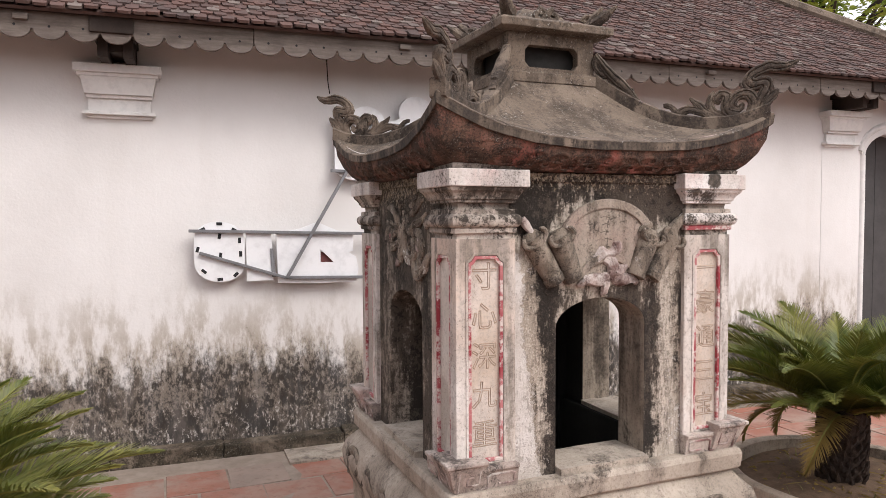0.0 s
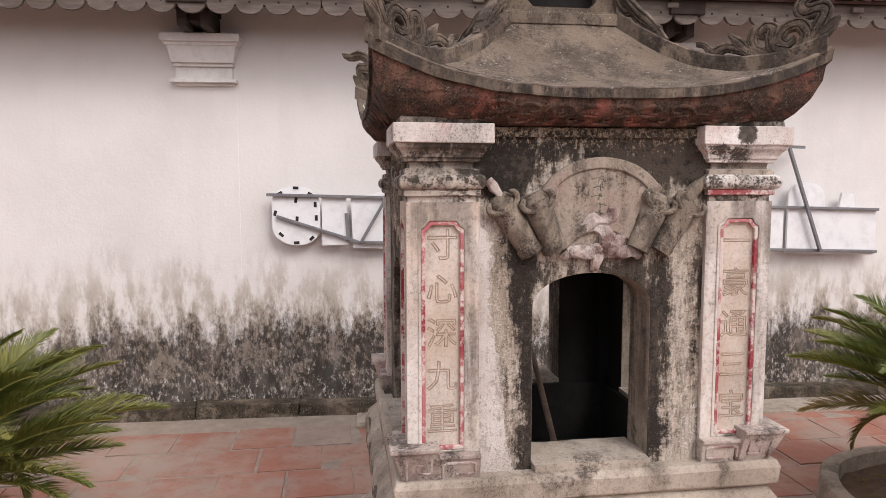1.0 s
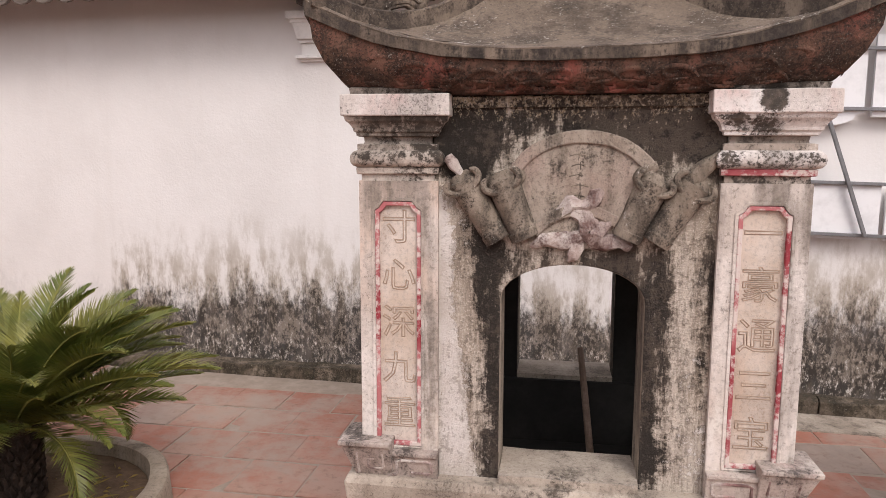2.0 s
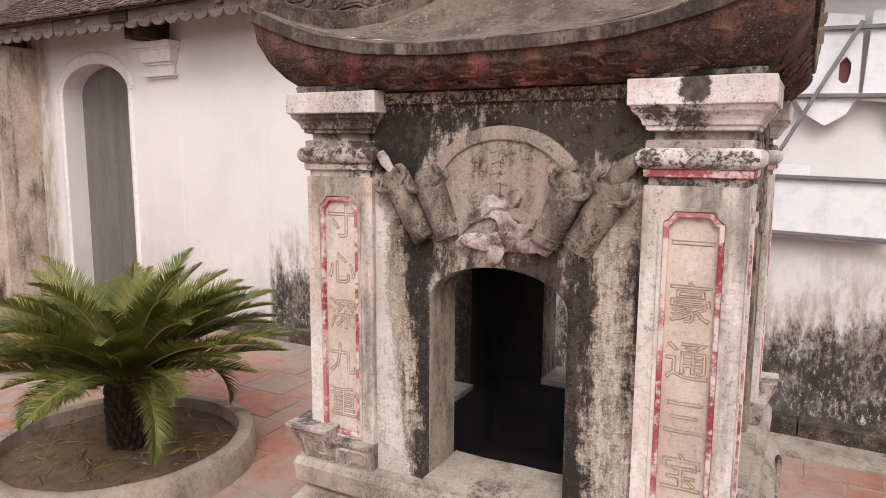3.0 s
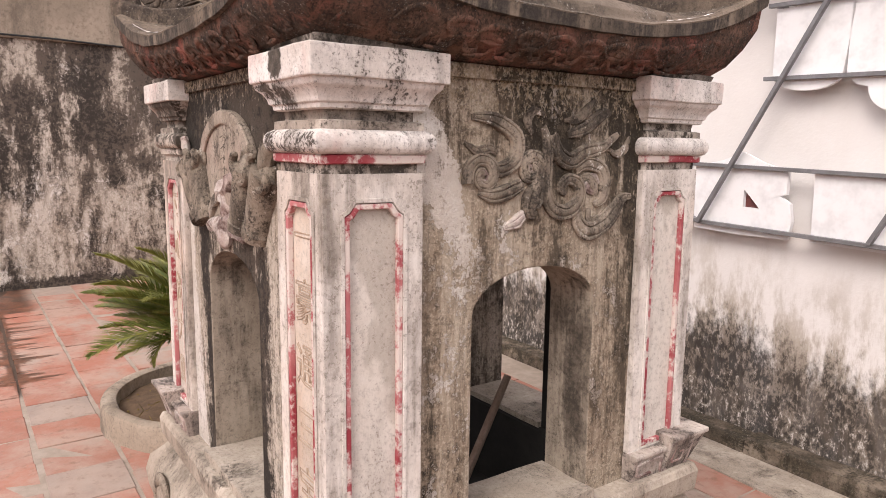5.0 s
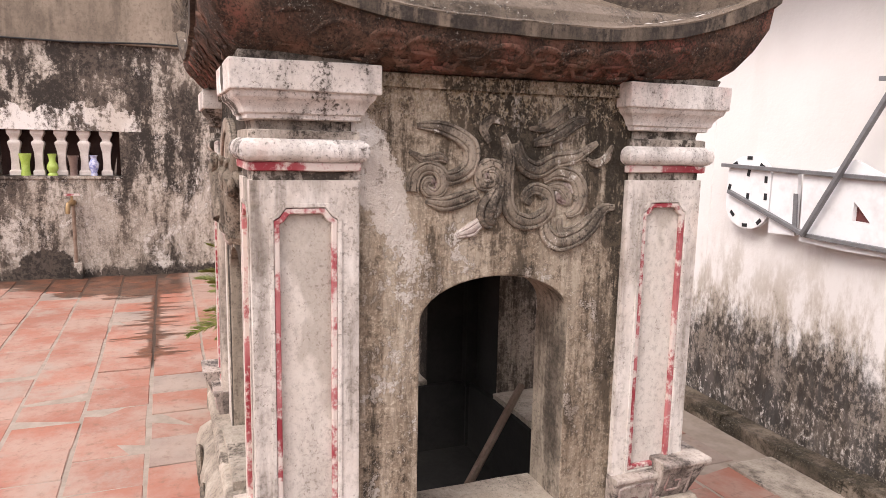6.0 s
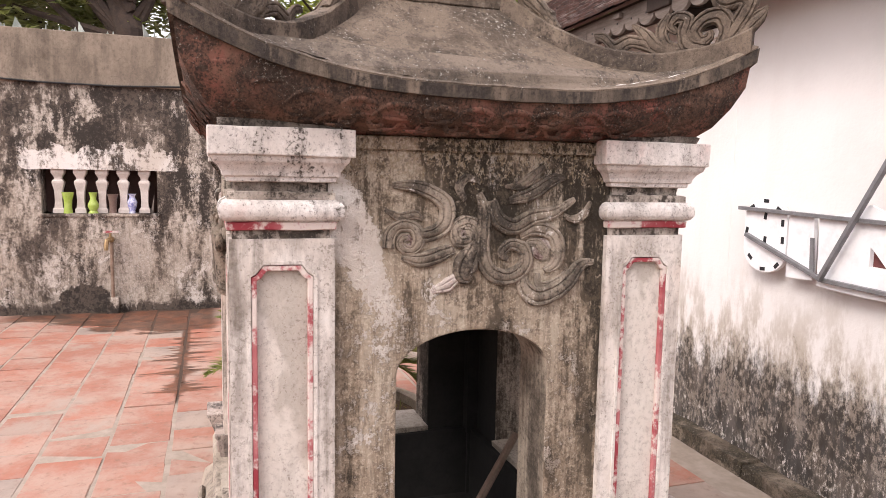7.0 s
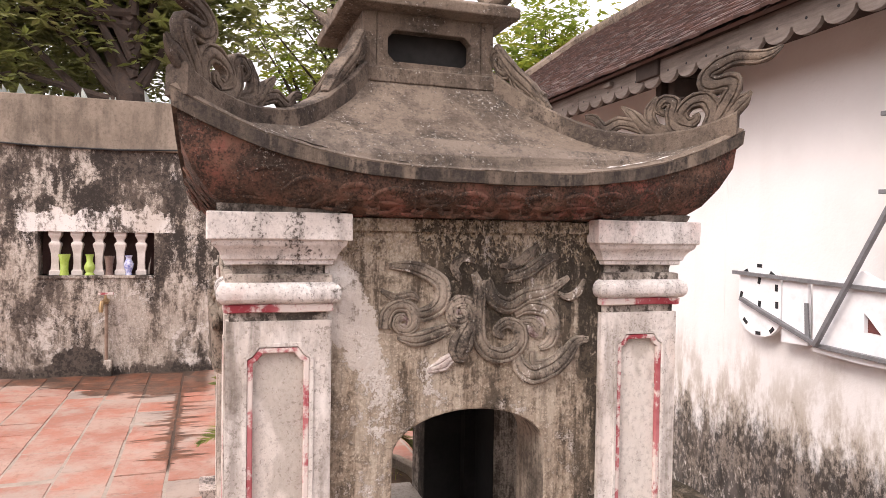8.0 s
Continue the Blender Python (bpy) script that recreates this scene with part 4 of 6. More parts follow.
for side in SIDES:
    bm = bmesh.new()
    for k in range(27):
        s = -0.90 + 0.0692 * k
        p = eave(side, s, 1.645, 0.046, -0.034) if k % 2 else eave(side, s, 1.664, 0.080, -0.010)
        q = SIDES[side]
        tilt = (q.n * 0.8 - Vector((0, 0, 0.6))).normalized()
        up = q.r.cross(tilt)
        g = lambda u, v, w, p=p, q=q, tilt=tilt, up=up: p + q.r * u - up * v * (1 if up.z < 0 else -1) + tilt * w
        flip = 1 if k % 4 < 2 else -1
        band(bm, g, [(-0.050 * flip, -0.012), (-0.030 * flip, 0.008), (0.0, 0.015), (0.026 * flip, 0.006), (0.016 * flip, -0.010), (-0.003 * flip, -0.006), (0.002 * flip, 0.003)], [0.003, 0.006, 0.0075, 0.007, 0.006, 0.005, 0.002], 0.42, 0.001, fine=2)
        band(bm, g, [(-0.030 * flip, -0.014), (-0.008 * flip, -0.017), (0.020 * flip, -0.018)], [0.002, 0.0055, 0.002], 0.4, 0.001, fine=2)
    part("cove_clouds", bm, COVE, cove, smooth=True)


def shell(u, n=NR):
    """One ring of the roof's upper side; u runs from the eave (0) to the lantern (1)."""
    z0, lift = 1.726 + (1.985 - 1.726) * (u ** 1.9 * 0.93 + 0.07 * u), LIFT * (1 - u) ** 2.6
    ring = []
    for p, q in zip(around(n, z0, lift, 0.0, PUSH * (1 - u)), around(n, z0, lift)):
        x, y = q.x / EX * (EX + (LX - EX) * u), q.y / EY * (EY + (LY - EY) * u)
        ring.append(Vector((x + (p.x - q.x), y + (p.y - q.y), p.z)))
    return ring


rings = [around(NR, 1.694, LIFT - 0.010, -0.006, PUSH), around(NR, 1.696, LIFT - 0.008, 0.008, PUSH), around(NR, 1.719, LIFT, 0.010, PUSH), around(NR, 1.715, LIFT, 0.000, PUSH)]
part("eave_lip", rough_up(loft(bmesh.new(), rings, False), 0.003, 26), LIP, shrine, "dark drip-stained eave edge", smooth=True)
rings = [around(NR, 1.706, LIFT, 0.004, PUSH), around(NR, 1.722, LIFT, 0.0085, PUSH)]
part("roof_shell", rough_up(loft(bmesh.new(), rings + [shell(i / 14) for i in range(15)]), 0.0030, 26), CEMENT, shrine, "grey-brown cement roof, speckled with lichen", smooth=True)
for q, side in enumerate(SIDES):
    for s0, s1 in ((-0.80, -0.30), (0.34, 0.78)):
        bm = bmesh.new()
        line = []
        for i in range(15):
            s = s0 + (s1 - s0) * i / 14
            k = (s + 1) / 2 * NR
            a, b = int(k), k - int(k)
            w = math.sin(math.pi * i / 14) * 0.020 + 0.002
            for u in (0.02, 0.02 + w):
                ring = shell(u)
                line.append(ring[(q * NR + a) % (4 * NR)].lerp(ring[(q * NR + a + 1) % (4 * NR)], b) + Vector((0, 0, 0.004)))
        v = [bm.verts.new(p - Vector((0, 0, 0.001))) for p in line]
        for i in range(0, len(line) - 2, 2):
            bm.faces.new((v[i], v[i + 1], v[i + 3], v[i + 2]))
        part("lime_streak", rough_up(bm, 0.0025, 60), WHITE, shrine, "flaking pale lime streak along the eave")


def ornament(bm, f):
    """A flame scroll: f takes (inward, up, sideways)."""
    def rib(pts, r, t=0.5, fine=3):
        band(bm, f, pts, [x * (1.12 if len(pts) < 9 else 1) for x in r], t, fine=fine, groove=True)

    # tail: an S that leans in, swings out and ends in a point
    rib([(0.060, -0.012), (0.034, 0.030), (0.012, 0.062), (0.022, 0.084), (0.054, 0.090), (0.070, 0.108), (0.056, 0.128), (0.020, 0.133), (-0.014, 0.126), (-0.042, 0.124), (-0.066, 0.132), (-0.088, 0.144)], [0.020, 0.021, 0.021, 0.021, 0.021, 0.021, 0.020, 0.019, 0.018, 0.016, 0.012, 0.003], 0.62)
    rib([(0.050, -0.008), (0.016, 0.012), (-0.008, 0.030), (-0.026, 0.050)], [0.020, 0.020, 0.014, 0.003], 0.5)
    # rose-like double curl
    rib([(0.060, 0.000), (0.052, 0.034), (0.072, 0.066), (0.104, 0.068), (0.122, 0.044), (0.110, 0.022), (0.090, 0.026), (0.092, 0.040)], [0.016, 0.016, 0.016, 0.016, 0.015, 0.013, 0.011, 0.006], 0.75)
    rib([(0.100, 0.002), (0.134, 0.018), (0.142, 0.050), (0.138, 0.074), (0.158, 0.084), (0.174, 0.066), (0.160, 0.052)], [0.016, 0.016, 0.014, 0.014, 0.013, 0.011, 0.005], 0.75)
    rib([(0.140, 0.006), (0.180, 0.020), (0.194, 0.050), (0.186, 0.078), (0.178, 0.094)], [0.014, 0.014, 0.013, 0.010, 0.003], 0.6)
    # leaf that points inward, and the low trailing end
    rib([(0.150, 0.006), (0.196, 0.014), (0.228, 0.044), (0.260, 0.070)], [0.012, 0.016, 0.015, 0.003], 0.55)
    rib([(0.120, 0.000), (0.170, 0.010), (0.215, 0.024), (0.262, 0.030), (0.298, 0.008), (0.324, 0.026), (0.350, 0.022)], [0.014, 0.015, 0.014, 0.013, 0.014, 0.010, 0.005], 0.55)


for q, (sx, sy) in enumerate(((-1, -1), (1, -1), (1, 1), (-1, 1))):
    line = [shell(i / 28)[q * NR] for i in range(29)]
    out = Vector((sx * EX, sy * EY, 0)).normalized()
    across = Vector((-out.y, out.x, 0))
    rings = []
    for i, p in enumerate(line):
        w, t = 0.024, 0.034
        rings.append([p - across * w - Vector((0, 0, 0.02)), p + across * w - Vector((0, 0, 0.02)), p + across * w + Vector((0, 0, t - 0.005)), p + across * (w - 0.006) + Vector((0, 0, t)), p - across * (w - 0.006) + Vector((0, 0, t)), p - across * w + Vector((0, 0, t - 0.005))])
    ridge = part("hip_ridge", rough_up(loft(bmesh.new(), rings), 0.003, 25), DARKCEMENT, shrine, "raised cement hip ridge", smooth=False)
    run = [0.0]
    for a, b in zip(line, line[1:]):
        run.append(run[-1] + (Vector((b.x - a.x, b.y - a.y, 0))).length)

    def on_hip(u, v, w, line=line, run=run, out=out, across=across):
        """u inward along the hip, v up from the ridge, w sideways."""
        for i in range(28):
            if u <= run[i + 1] or i == 27:
                k = (u - run[i]) / (run[i + 1] - run[i])
                p = line[i].lerp(line[i + 1], k) if k >= 0 else line[0] - out * (u)  + Vector((0, 0, 0))
                break
        if u < 0:
            p = line[0] + out * (-u)
        return p + Vector((0, 0, v + 0.028)) + across * w

    bm = bmesh.new()
    ornament(bm, on_hip)
    part("flame_ornament", rough_up(bm, 0.003, 50), DARKCEMENT, ridge, "scrolling cement flame ornament", smooth=True)
    bm = bmesh.new()
    L = run[-1]
    for c, v, r in ((L - 0.02, 0.035, 0.026), (L - 0.075, 0.02, 0.024), (L - 0.125, 0.006, 0.022)):
        band(bm, on_hip, spiral(c, v, r, 0.005, 120, -1.2, 10), [0.015] * 11, 1.0, fine=2, groove=True)
    band(bm, on_hip, [(L - 0.15, 0.0), (L - 0.10, 0.03), (L - 0.05, 0.045), (L, 0.075)], [0.014, 0.022, 0.024, 0.014], 0.9, groove=True)
    part("ridge_curl", rough_up(bm, 0.003, 50), DARKCEMENT, ridge, "curled cement ridge end", smooth=True)

# lantern on top
bm = stack([(LX + 0.020, LY + 0.020, 1.968), (LX + 0.020, LY + 0.020, 2.003), (LX - 0.002, LY - 0.002, 2.008), (LX - 0.002, LY - 0.002, 2.014)])
lantern = part("lantern", rough_up(bm, 0.002, 30), CEMENT, shrine, "small vented cement lantern on the roof", bevel=0.003)
for side, f in SIDES.items():
    a = LX if side in ("front", "back") else LY
    b = LY if side in ("front", "back") else LX
    g = Face(f.n * (b - 0.006), f.r, f.n)
    if side in ("left", "right"):
        a -= 0.0355
    c, z0, z1, o = 0.018, 2.026, 2.104, 0.110
    inner = [(-o + c, z0), (o - c, z0), (o, z0 + c), (o, z1 - c), (o - c, z1), (-o + c, z1), (-o, z1 - c), (-o, z0 + c)]
    outer = [(-a + 0.006, 2.010), (a - 0.006, 2.010), (a - 0.006, 2.045), (a - 0.006, 2.10), (a - 0.006, 2.150), (-a + 0.006, 2.150), (-a + 0.006, 2.10), (-a + 0.006, 2.045)]
    part("lantern_wall", plate_hole(bmesh.new(), g, outer, inner, -0.035, 0.0), CEMENT, lantern, bevel=0.003)
bm = stack([(LX + 0.01, LY + 0.01, 2.146), (LX + 0.046, LY + 0.046, 2.152), (LX + 0.048, LY + 0.048, 2.178), (LX + 0.030, LY + 0.030, 2.188), (0.10, 0.10, 2.225), (0.05, 0.05, 2.27)])
part("lantern_roof", rough_up(bm, 0.003, 25), CEMENT, lantern, "thick cement roof slab", bevel=0.003)
# Added box, black so that no light shows through the lantern's openings.
part("light_block", box(bmesh.new(), -0.125, 0.125, -0.12, 0.12, 2.012, 2.146), INNERBLACK, lantern)
for sx, sy in ((-1, -1), (1, -1), (1, 1), (-1, 1)):
    out = Vector((sx, sy, 0)).normalized()
    g = lambda u, v, w, out=out: Vector((0, 0, 2.183)) + out * (0.315 - u) + Vector((0, 0, v)) + Vector((-out.y, out.x, 0)) * w
    bm = bmesh.new()
    band(bm, g, [(0.10, 0.005), (0.06, 0.02), (0.02, 0.045), (-0.02, 0.075)], [0.014, 0.022, 0.018, 0.004], 1.2)
    band(bm, g, [(0.09, 0.01), (0.055, 0.05), (0.03, 0.075)], [0.016, 0.016, 0.004], 1.2)
    band(bm, g, spiral(0.085, 0.03, 0.022, 0.006, 0, 1.1, 10), [0.011] * 11, 1.4, fine=2)
    part("corner_leaf", rough_up(bm, 0.003, 50), DARKCEMENT, lantern, "leafy cement corner ornament", smooth=True)
for side, f in SIDES.items():
    g = Face(f.n * 0.13, f.r, f.n)
    bm = bmesh.new()
    for s in (-1, 1):
        band(bm, g, spiral(s * 0.03, 2.225, 0.026, 0.006, 90, s * 1.2, 10), [0.012] * 11, 1.0, fine=2)
    band(bm, g, [(-0.075, 2.20), (-0.03, 2.205), (0.03, 2.205), (0.075, 2.20)], [0.006, 0.014, 0.014, 0.006], 1.2)
    part("crest", bm, CEMENT, lantern, smooth=True)

# a stick leaning inside the shrine
bm = sweep(bmesh.new(), [(0.095, 0.150, 0.445), (0.068, 0.312, 0.690), (0.055, 0.385, 0.80)], [0.013, 0.012, 0.011])
tagged(part("wooden_stick", bm, RUST, None, smooth=True), "thin brown wooden stick leaning inside the shrine", "stick")

# ---- hall: corbels, door trims, kerb, eave and roof ----
def corbel(u):
    c = thing("corbel", HALL @ pose(u, 0, 0), "white moulded plaster corbel under a dark timber bracket", "corbel", "corbels on the hall wall", "structure")
    bm = bmesh.new()
    for hw, w, z0, z1 in ((0.235, 0.130, 2.345, 2.392), (0.218, 0.100, 2.325, 2.345), (0.206, 0.090, 2.225, 2.325), (0.180, 0.050, 2.205, 2.225), (0.172, 0.026, 2.128, 2.205), (0.20, 0.062, 2.108, 2.128), (0.180, 0.026, 2.09, 2.108)):
        k = 0.02 if z1 - z0 > 0.05 and hw > 0.19 else 0
        loft(bm, [[(-a, 0.0, z), (a, 0.0, z), (a, -b, z), (-a, -b, z)] for a, b, z in ((hw - k, w - k * 0.8, z0), (hw, w, z1))])
    part("moulding", bm, LIMECLEAN, c, bevel=0.003)
    part("pilaster", box(bmesh.new(), -0.19, 0.19, -0.003, 0.0, 0.0, 2.09), LIME, c)
    bm = bmesh.new()
    box(bm, -0.11, 0.11, -0.42, 0.0, 2.50, 2.60)
    box(bm, -0.085, -0.03, -0.30, 0.0, 2.392, 2.50)
    box(bm, 0.045, 0.10, -0.30, 0.0, 2.392, 2.50)
    box(bm, -0.03, 0.045, -0.26, 0.0, 2.43, 2.50)
    part("bracket", bm, DARKWOOD, c, "dark weathered timber bracket", bevel=0.006)


LIMECLEAN = grained("clean_limewash", (0.79, 0.775, 0.755), (0.70, 0.68, 0.66), 2.0, 0.92)
for u in (-4.39, -1.52, 1.42, 4.27):
    corbel(u)
for x0, x1, spring, top in ((-5.88, -4.88, 2.00, 2.275), (4.60, 5.36, 2.02, 2.24)):
    bm = band(bmesh.new(), F0, [(x0 - 0.03, 0.0), (x0 - 0.03, spring * 0.5), (x0 - 0.03, spring)] + arc((x0 + x1) / 2, spring + 0.02, (x1 - x0) / 2 + 0.06, top - spring + 0.06, 180, 0, 14) + [(x1 + 0.03, spring), (x1 + 0.03, spring * 0.5), (x1 + 0.03, 0.0)], 0.030, 0.6, 0.0, fine=2)
    part("arch_trim", bm, LIMECLEAN, hall, "raised plaster moulding round the arch", smooth=True)
# Panels stand in for open arches, their dark insides put into the colour.
for k, (x0, x1, spring, top) in enumerate(((-5.88, -4.88, 2.00, 2.275), (4.60, 5.36, 2.02, 2.24))):
    door = thing(f"door_{k + 1}", HALL, "grey panel set in the arch in place of the open passage" if k == 0 else "dark panel set in the arch for the shade of an open doorway", "door", kind="structure")
    mid = (x0 + x1) / 2
    for a, b in ((x0, mid - 0.002), (mid + 0.002, x1)):
        head = [(mid + (x1 - x0) / 2 * math.cos(t), spring + (top - spring) * math.sin(t)) for t in (math.pi * i / 20 for i in range(21))]
        pts = [p for p in head if a - 1e-6 <= p[0] <= b + 1e-6]
        pts = ([(b, spring + (top - spring))] if b < x1 - 0.1 else []) + pts + ([(a, spring + (top - spring))] if a > x0 + 0.1 else [])
        part("arch_panel", prism(bmesh.new(), F0, [(a, 0.0), (b, 0.0)] + pts, -0.24, -0.20), PASSAGEGREY if k == 0 else DOORWAYSHADE, door, bevel=0.003)
INNER = grained("inner_grey_plaster", (0.50, 0.48, 0.46), (0.42, 0.40, 0.385), 2.2)
tagged(part("wall_inner", box(box(bmesh.new(), -6.6, 9.0, 1.15, 1.3, -0.1, 2.5), -6.6, -6.45, 0.0, 1.15, -0.1, 2.5), INNER), "grey inner wall of the hall", "wall", kind="structure").matrix_world = HALL
kerb = thing("kerb", HALL, "low mossy cement kerb at the foot of the hall wall", "kerb", kind="structure")
u = -6.3
while u < 9:
    l = random.uniform(0.55, 0.9)
    bm = dense(box(bmesh.new(), u, u + l - 0.006, -0.13, -0.001, -0.05, 0.078 + random.uniform(-0.010, 0.010)), 4)
    part("kerbstone", rough_up(bm, 0.013, 11), KERB, kerb, bevel=0.006)
    u += l

bm = dense(box(bmesh.new(), -0.6, 7.0, -0.40, -0.12, -0.03, 0.006), 5)
tagged(part("cement_strip", rough_up(bm, 0.004, 3), SILL), "smooth grey cement strip along the kerb", "pavement", kind="structure").matrix_world = HALL

# scalloped fascia boards
PITCH, EAVEY = 0.162, -0.40
fascia = thing("eave_fascia", HALL, "weathered grey scalloped wooden fascia under the tiled eave", "fascia", kind="structure")
u = -6.6
while u < 6.0:
    n = random.choice((8, 9, 10))
    z0 = 2.592 + random.uniform(-0.006, 0.006)
    pts = [(u, z0), (u, 2.500)]
    for k in range(n):
        c = u + PITCH * (k + 0.5)
        pts += [(c + PITCH * 0.47 * math.cos(a), 2.497 - 0.052 * math.sin(a)) for a in (math.pi - math.pi * i / 8 for i in range(9))]
    pts += [(u + n * PITCH - 0.004, 2.500), (u + n * PITCH - 0.004, z0)]
    w = -EAVEY + random.uniform(-0.006, 0.006)
    board = part("fascia_board", prism(bmesh.new(), F0, pts, w - 0.024, w), WOOD, fascia, bevel=0.002)
    # Black discs painted in for the dark of each scallop's small hole.
    bm = bmesh.new()
    for k in range(n):
        prism(bm, F0, arc(u + PITCH * (k + 0.5), 2.512, 0.007, 0.007, 0, 315, 7), w - 0.01, w + 0.001)
    part("hole_discs", bm, BLACK, board)
    if random.random() < 0.7:
        c = u + random.uniform(0.2, 0.9)
        part("batten", prism(bmesh.new(), F0, [(c, 2.535), (c, 2.565), (c + 0.07, 2.565), (c + 0.07, 2.535)], w, w + 0.03), WOOD, board, bevel=0.003)
    u += n * PITCH
tagged(part("eave_soffit", box(bmesh.new(), -6.6, 6.0, -0.40, 0.0, 2.585, 2.60), DARKWOOD), "dark boarded eave soffit", "soffit", kind="structure").matrix_world = HALL

# tiled roof
RP = radians(36)
E0, EZ, SLOPE = -0.46, 2.605, 2.72
roof = thing("roof", HALL, "old brown clay tile roof with cement ridges", "roof", kind="structure")
up = Vector((0, math.cos(RP), math.sin(RP)))
nrm = Vector((0, -math.sin(RP), math.cos(RP)))


def on_roof(u, s, w=0.0):
    return Vector((u, E0, EZ)) + up * s + nrm * w


top_u = 6.0 - SLOPE * math.cos(RP)
bm = loft(bmesh.new(), [[on_roof(-6.7, 0, w), on_roof(6.0, 0, w), on_roof(top_u, SLOPE, w), on_roof(-6.7, SLOPE, w)] for w in (-0.030, -0.012)])
loft(bm, [[on_roof(-6.7, SLOPE, w), on_roof(top_u, SLOPE, w), Vector((6.0, 4.2, 2.6)), Vector((-6.7, 4.2, 2.6))] for w in (-0.030, -0.012)])
loft(bm, [[on_roof(6.0, 0, w), on_roof(top_u, SLOPE, w), Vector((6.0, 4.2, 2.6 + w))] for w in (-0.030, -0.012)])
part("roof_bed", bm, ROOFCLAY, roof)
bm = sweep(bmesh.new(), [on_roof(-6.7 + (top_u + 6.7) * i / 12, SLOPE, 0.02) for i in range(13)], 0.085, 8)
part("ridge_cap", rough_up(bm, 0.01, 6), CEMENT, roof, "grey cement ridge", smooth=True)
for a, b in ((on_roof(6.0, 0, 0.02), on_roof(top_u, SLOPE, 0.02)), (on_roof(-6.7, 0, 0.02), on_roof(-6.7, SLOPE, 0.02))):
    bm = sweep(bmesh.new(), [a.lerp(b, i / 10) for i in range(11)], 0.075, 8)
    part("hip_cap", rough_up(bm, 0.01, 6), CEMENT, roof, "grey cement hip", smooth=True)

# ---- west boundary wall ----
def bound_dark(n):
    """Black growth under the coping, and a black wet arch at the drain."""
    z, y = n.axis(2), n.axis(1)
    d = n.math("SQRT", n.math("ADD", n.math("POWER", n.math("SUBTRACT", y, -1.77), 2.0), n.math("POWER", z, 2.0)))
    drain = n.step(n.math("ADD", d, n.math("MULTIPLY", n.math("SUBTRACT", n.noise(6, 5, 0.7), 0.5), 0.3)), 0.24, 0.34, 0.9, 0.0)
    foot = n.step(z, 0.03, 0.14, 0.45, 0.0)
    return n.math("ADD", n.math("ADD", n.step(z, 0.5, 2.2, 0.34, 0.62), drain), foot)


def bound_white(n):
    """A smear of whitewash over the balustered opening, scraps of it elsewhere."""
    z, y = n.axis(2), n.axis(1)
    top = n.math("ADD", 1.80, n.math("MULTIPLY", n.math("SUBTRACT", n.noise(4.0, 5, 0.65), 0.5), 1.0))
    m = n.math("MULTIPLY", n.step(n.math("SUBTRACT", z, top), -0.06, 0.05, 1.0, 0.0), n.step(z, 1.545, 1.565))
    m = n.math("MULTIPLY", m, n.math("MULTIPLY", n.step(y, -2.42, -2.22), n.step(y, -0.90, -0.72, 1.0, 0.0)))
    low = n.math("MULTIPLY", n.step(z, 0.9, 1.35, 0.20, 0.10), n.step(z, 1.9, 2.2, 1.0, 0.0))
    return n.math("ADD", m, low)


PIER = stained("beige_pier_plaster", (0.60, 0.51, 0.43), (0.44, 0.355, 0.285), (0.06, 0.048, 0.038), 0.42, 0.10, 3.0, 0.85, 0.4, 0.005)
BOUND = old_wall("mouldy_boundary_plaster", (0.50, 0.445, 0.39), (0.30, 0.245, 0.195), (0.026, 0.021, 0.018), bound_dark, bound_white, None, 0.40, 2.4)
west = thing("wall_west", pose(-6.45, 0, 0), "mould-blackened grey boundary wall with a balustered opening", "wall", kind="structure")
FW = Face((0, 0, 0), (0, 1, 0), (1, 0, 0))
Y0, Y1, Z0, Z1 = -2.16, -1.02, 1.087, 1.556
part("plaster_face", plate_hole(bmesh.new(), FW, [(-14, -0.1), (2.62, -0.1), (2.62, 2.455), (-14, 2.455)], [(Y0, Z0), (Y1, Z0), (Y1, Z1), (Y0, Z1)], -0.25, 0.0), BOUND, west)
bm = dense(prism(bmesh.new(), FW, [(-14, 2.455), (2.62, 2.455), (2.62, 2.99), (-14, 2.99)], -0.28, 0.03), 4)
part("coping", rough_up(bm, 0.008, 3), COPING, west, "paler cement coping band", bevel=0.008)
# Flat dark brown sheet closes the opening from behind.
part("niche_back", prism(bmesh.new(), FW, [(Y0 - 0.05, Z0 - 0.05), (Y1 + 0.05, Z0 - 0.05), (Y1 + 0.05, Z1 + 0.05), (Y0 - 0.05, Z1 + 0.05)], -0.27, -0.255), BROWNDARK, west)
part("niche_sill", box(bmesh.new(), -0.24, 0.015, Y0 - 0.03, Y1 + 0.03, Z0 - 0.035, Z0), BOUND, west, bevel=0.005)


def lathe(bm, prof, n=16, at=(0, 0, 0)):
    x, y, z = at
    return loft(bm, [[(x + r * math.cos(2 * math.pi * k / n), y + r * math.sin(2 * math.pi * k / n), z + h) for k in range(n)] for r, h in prof])


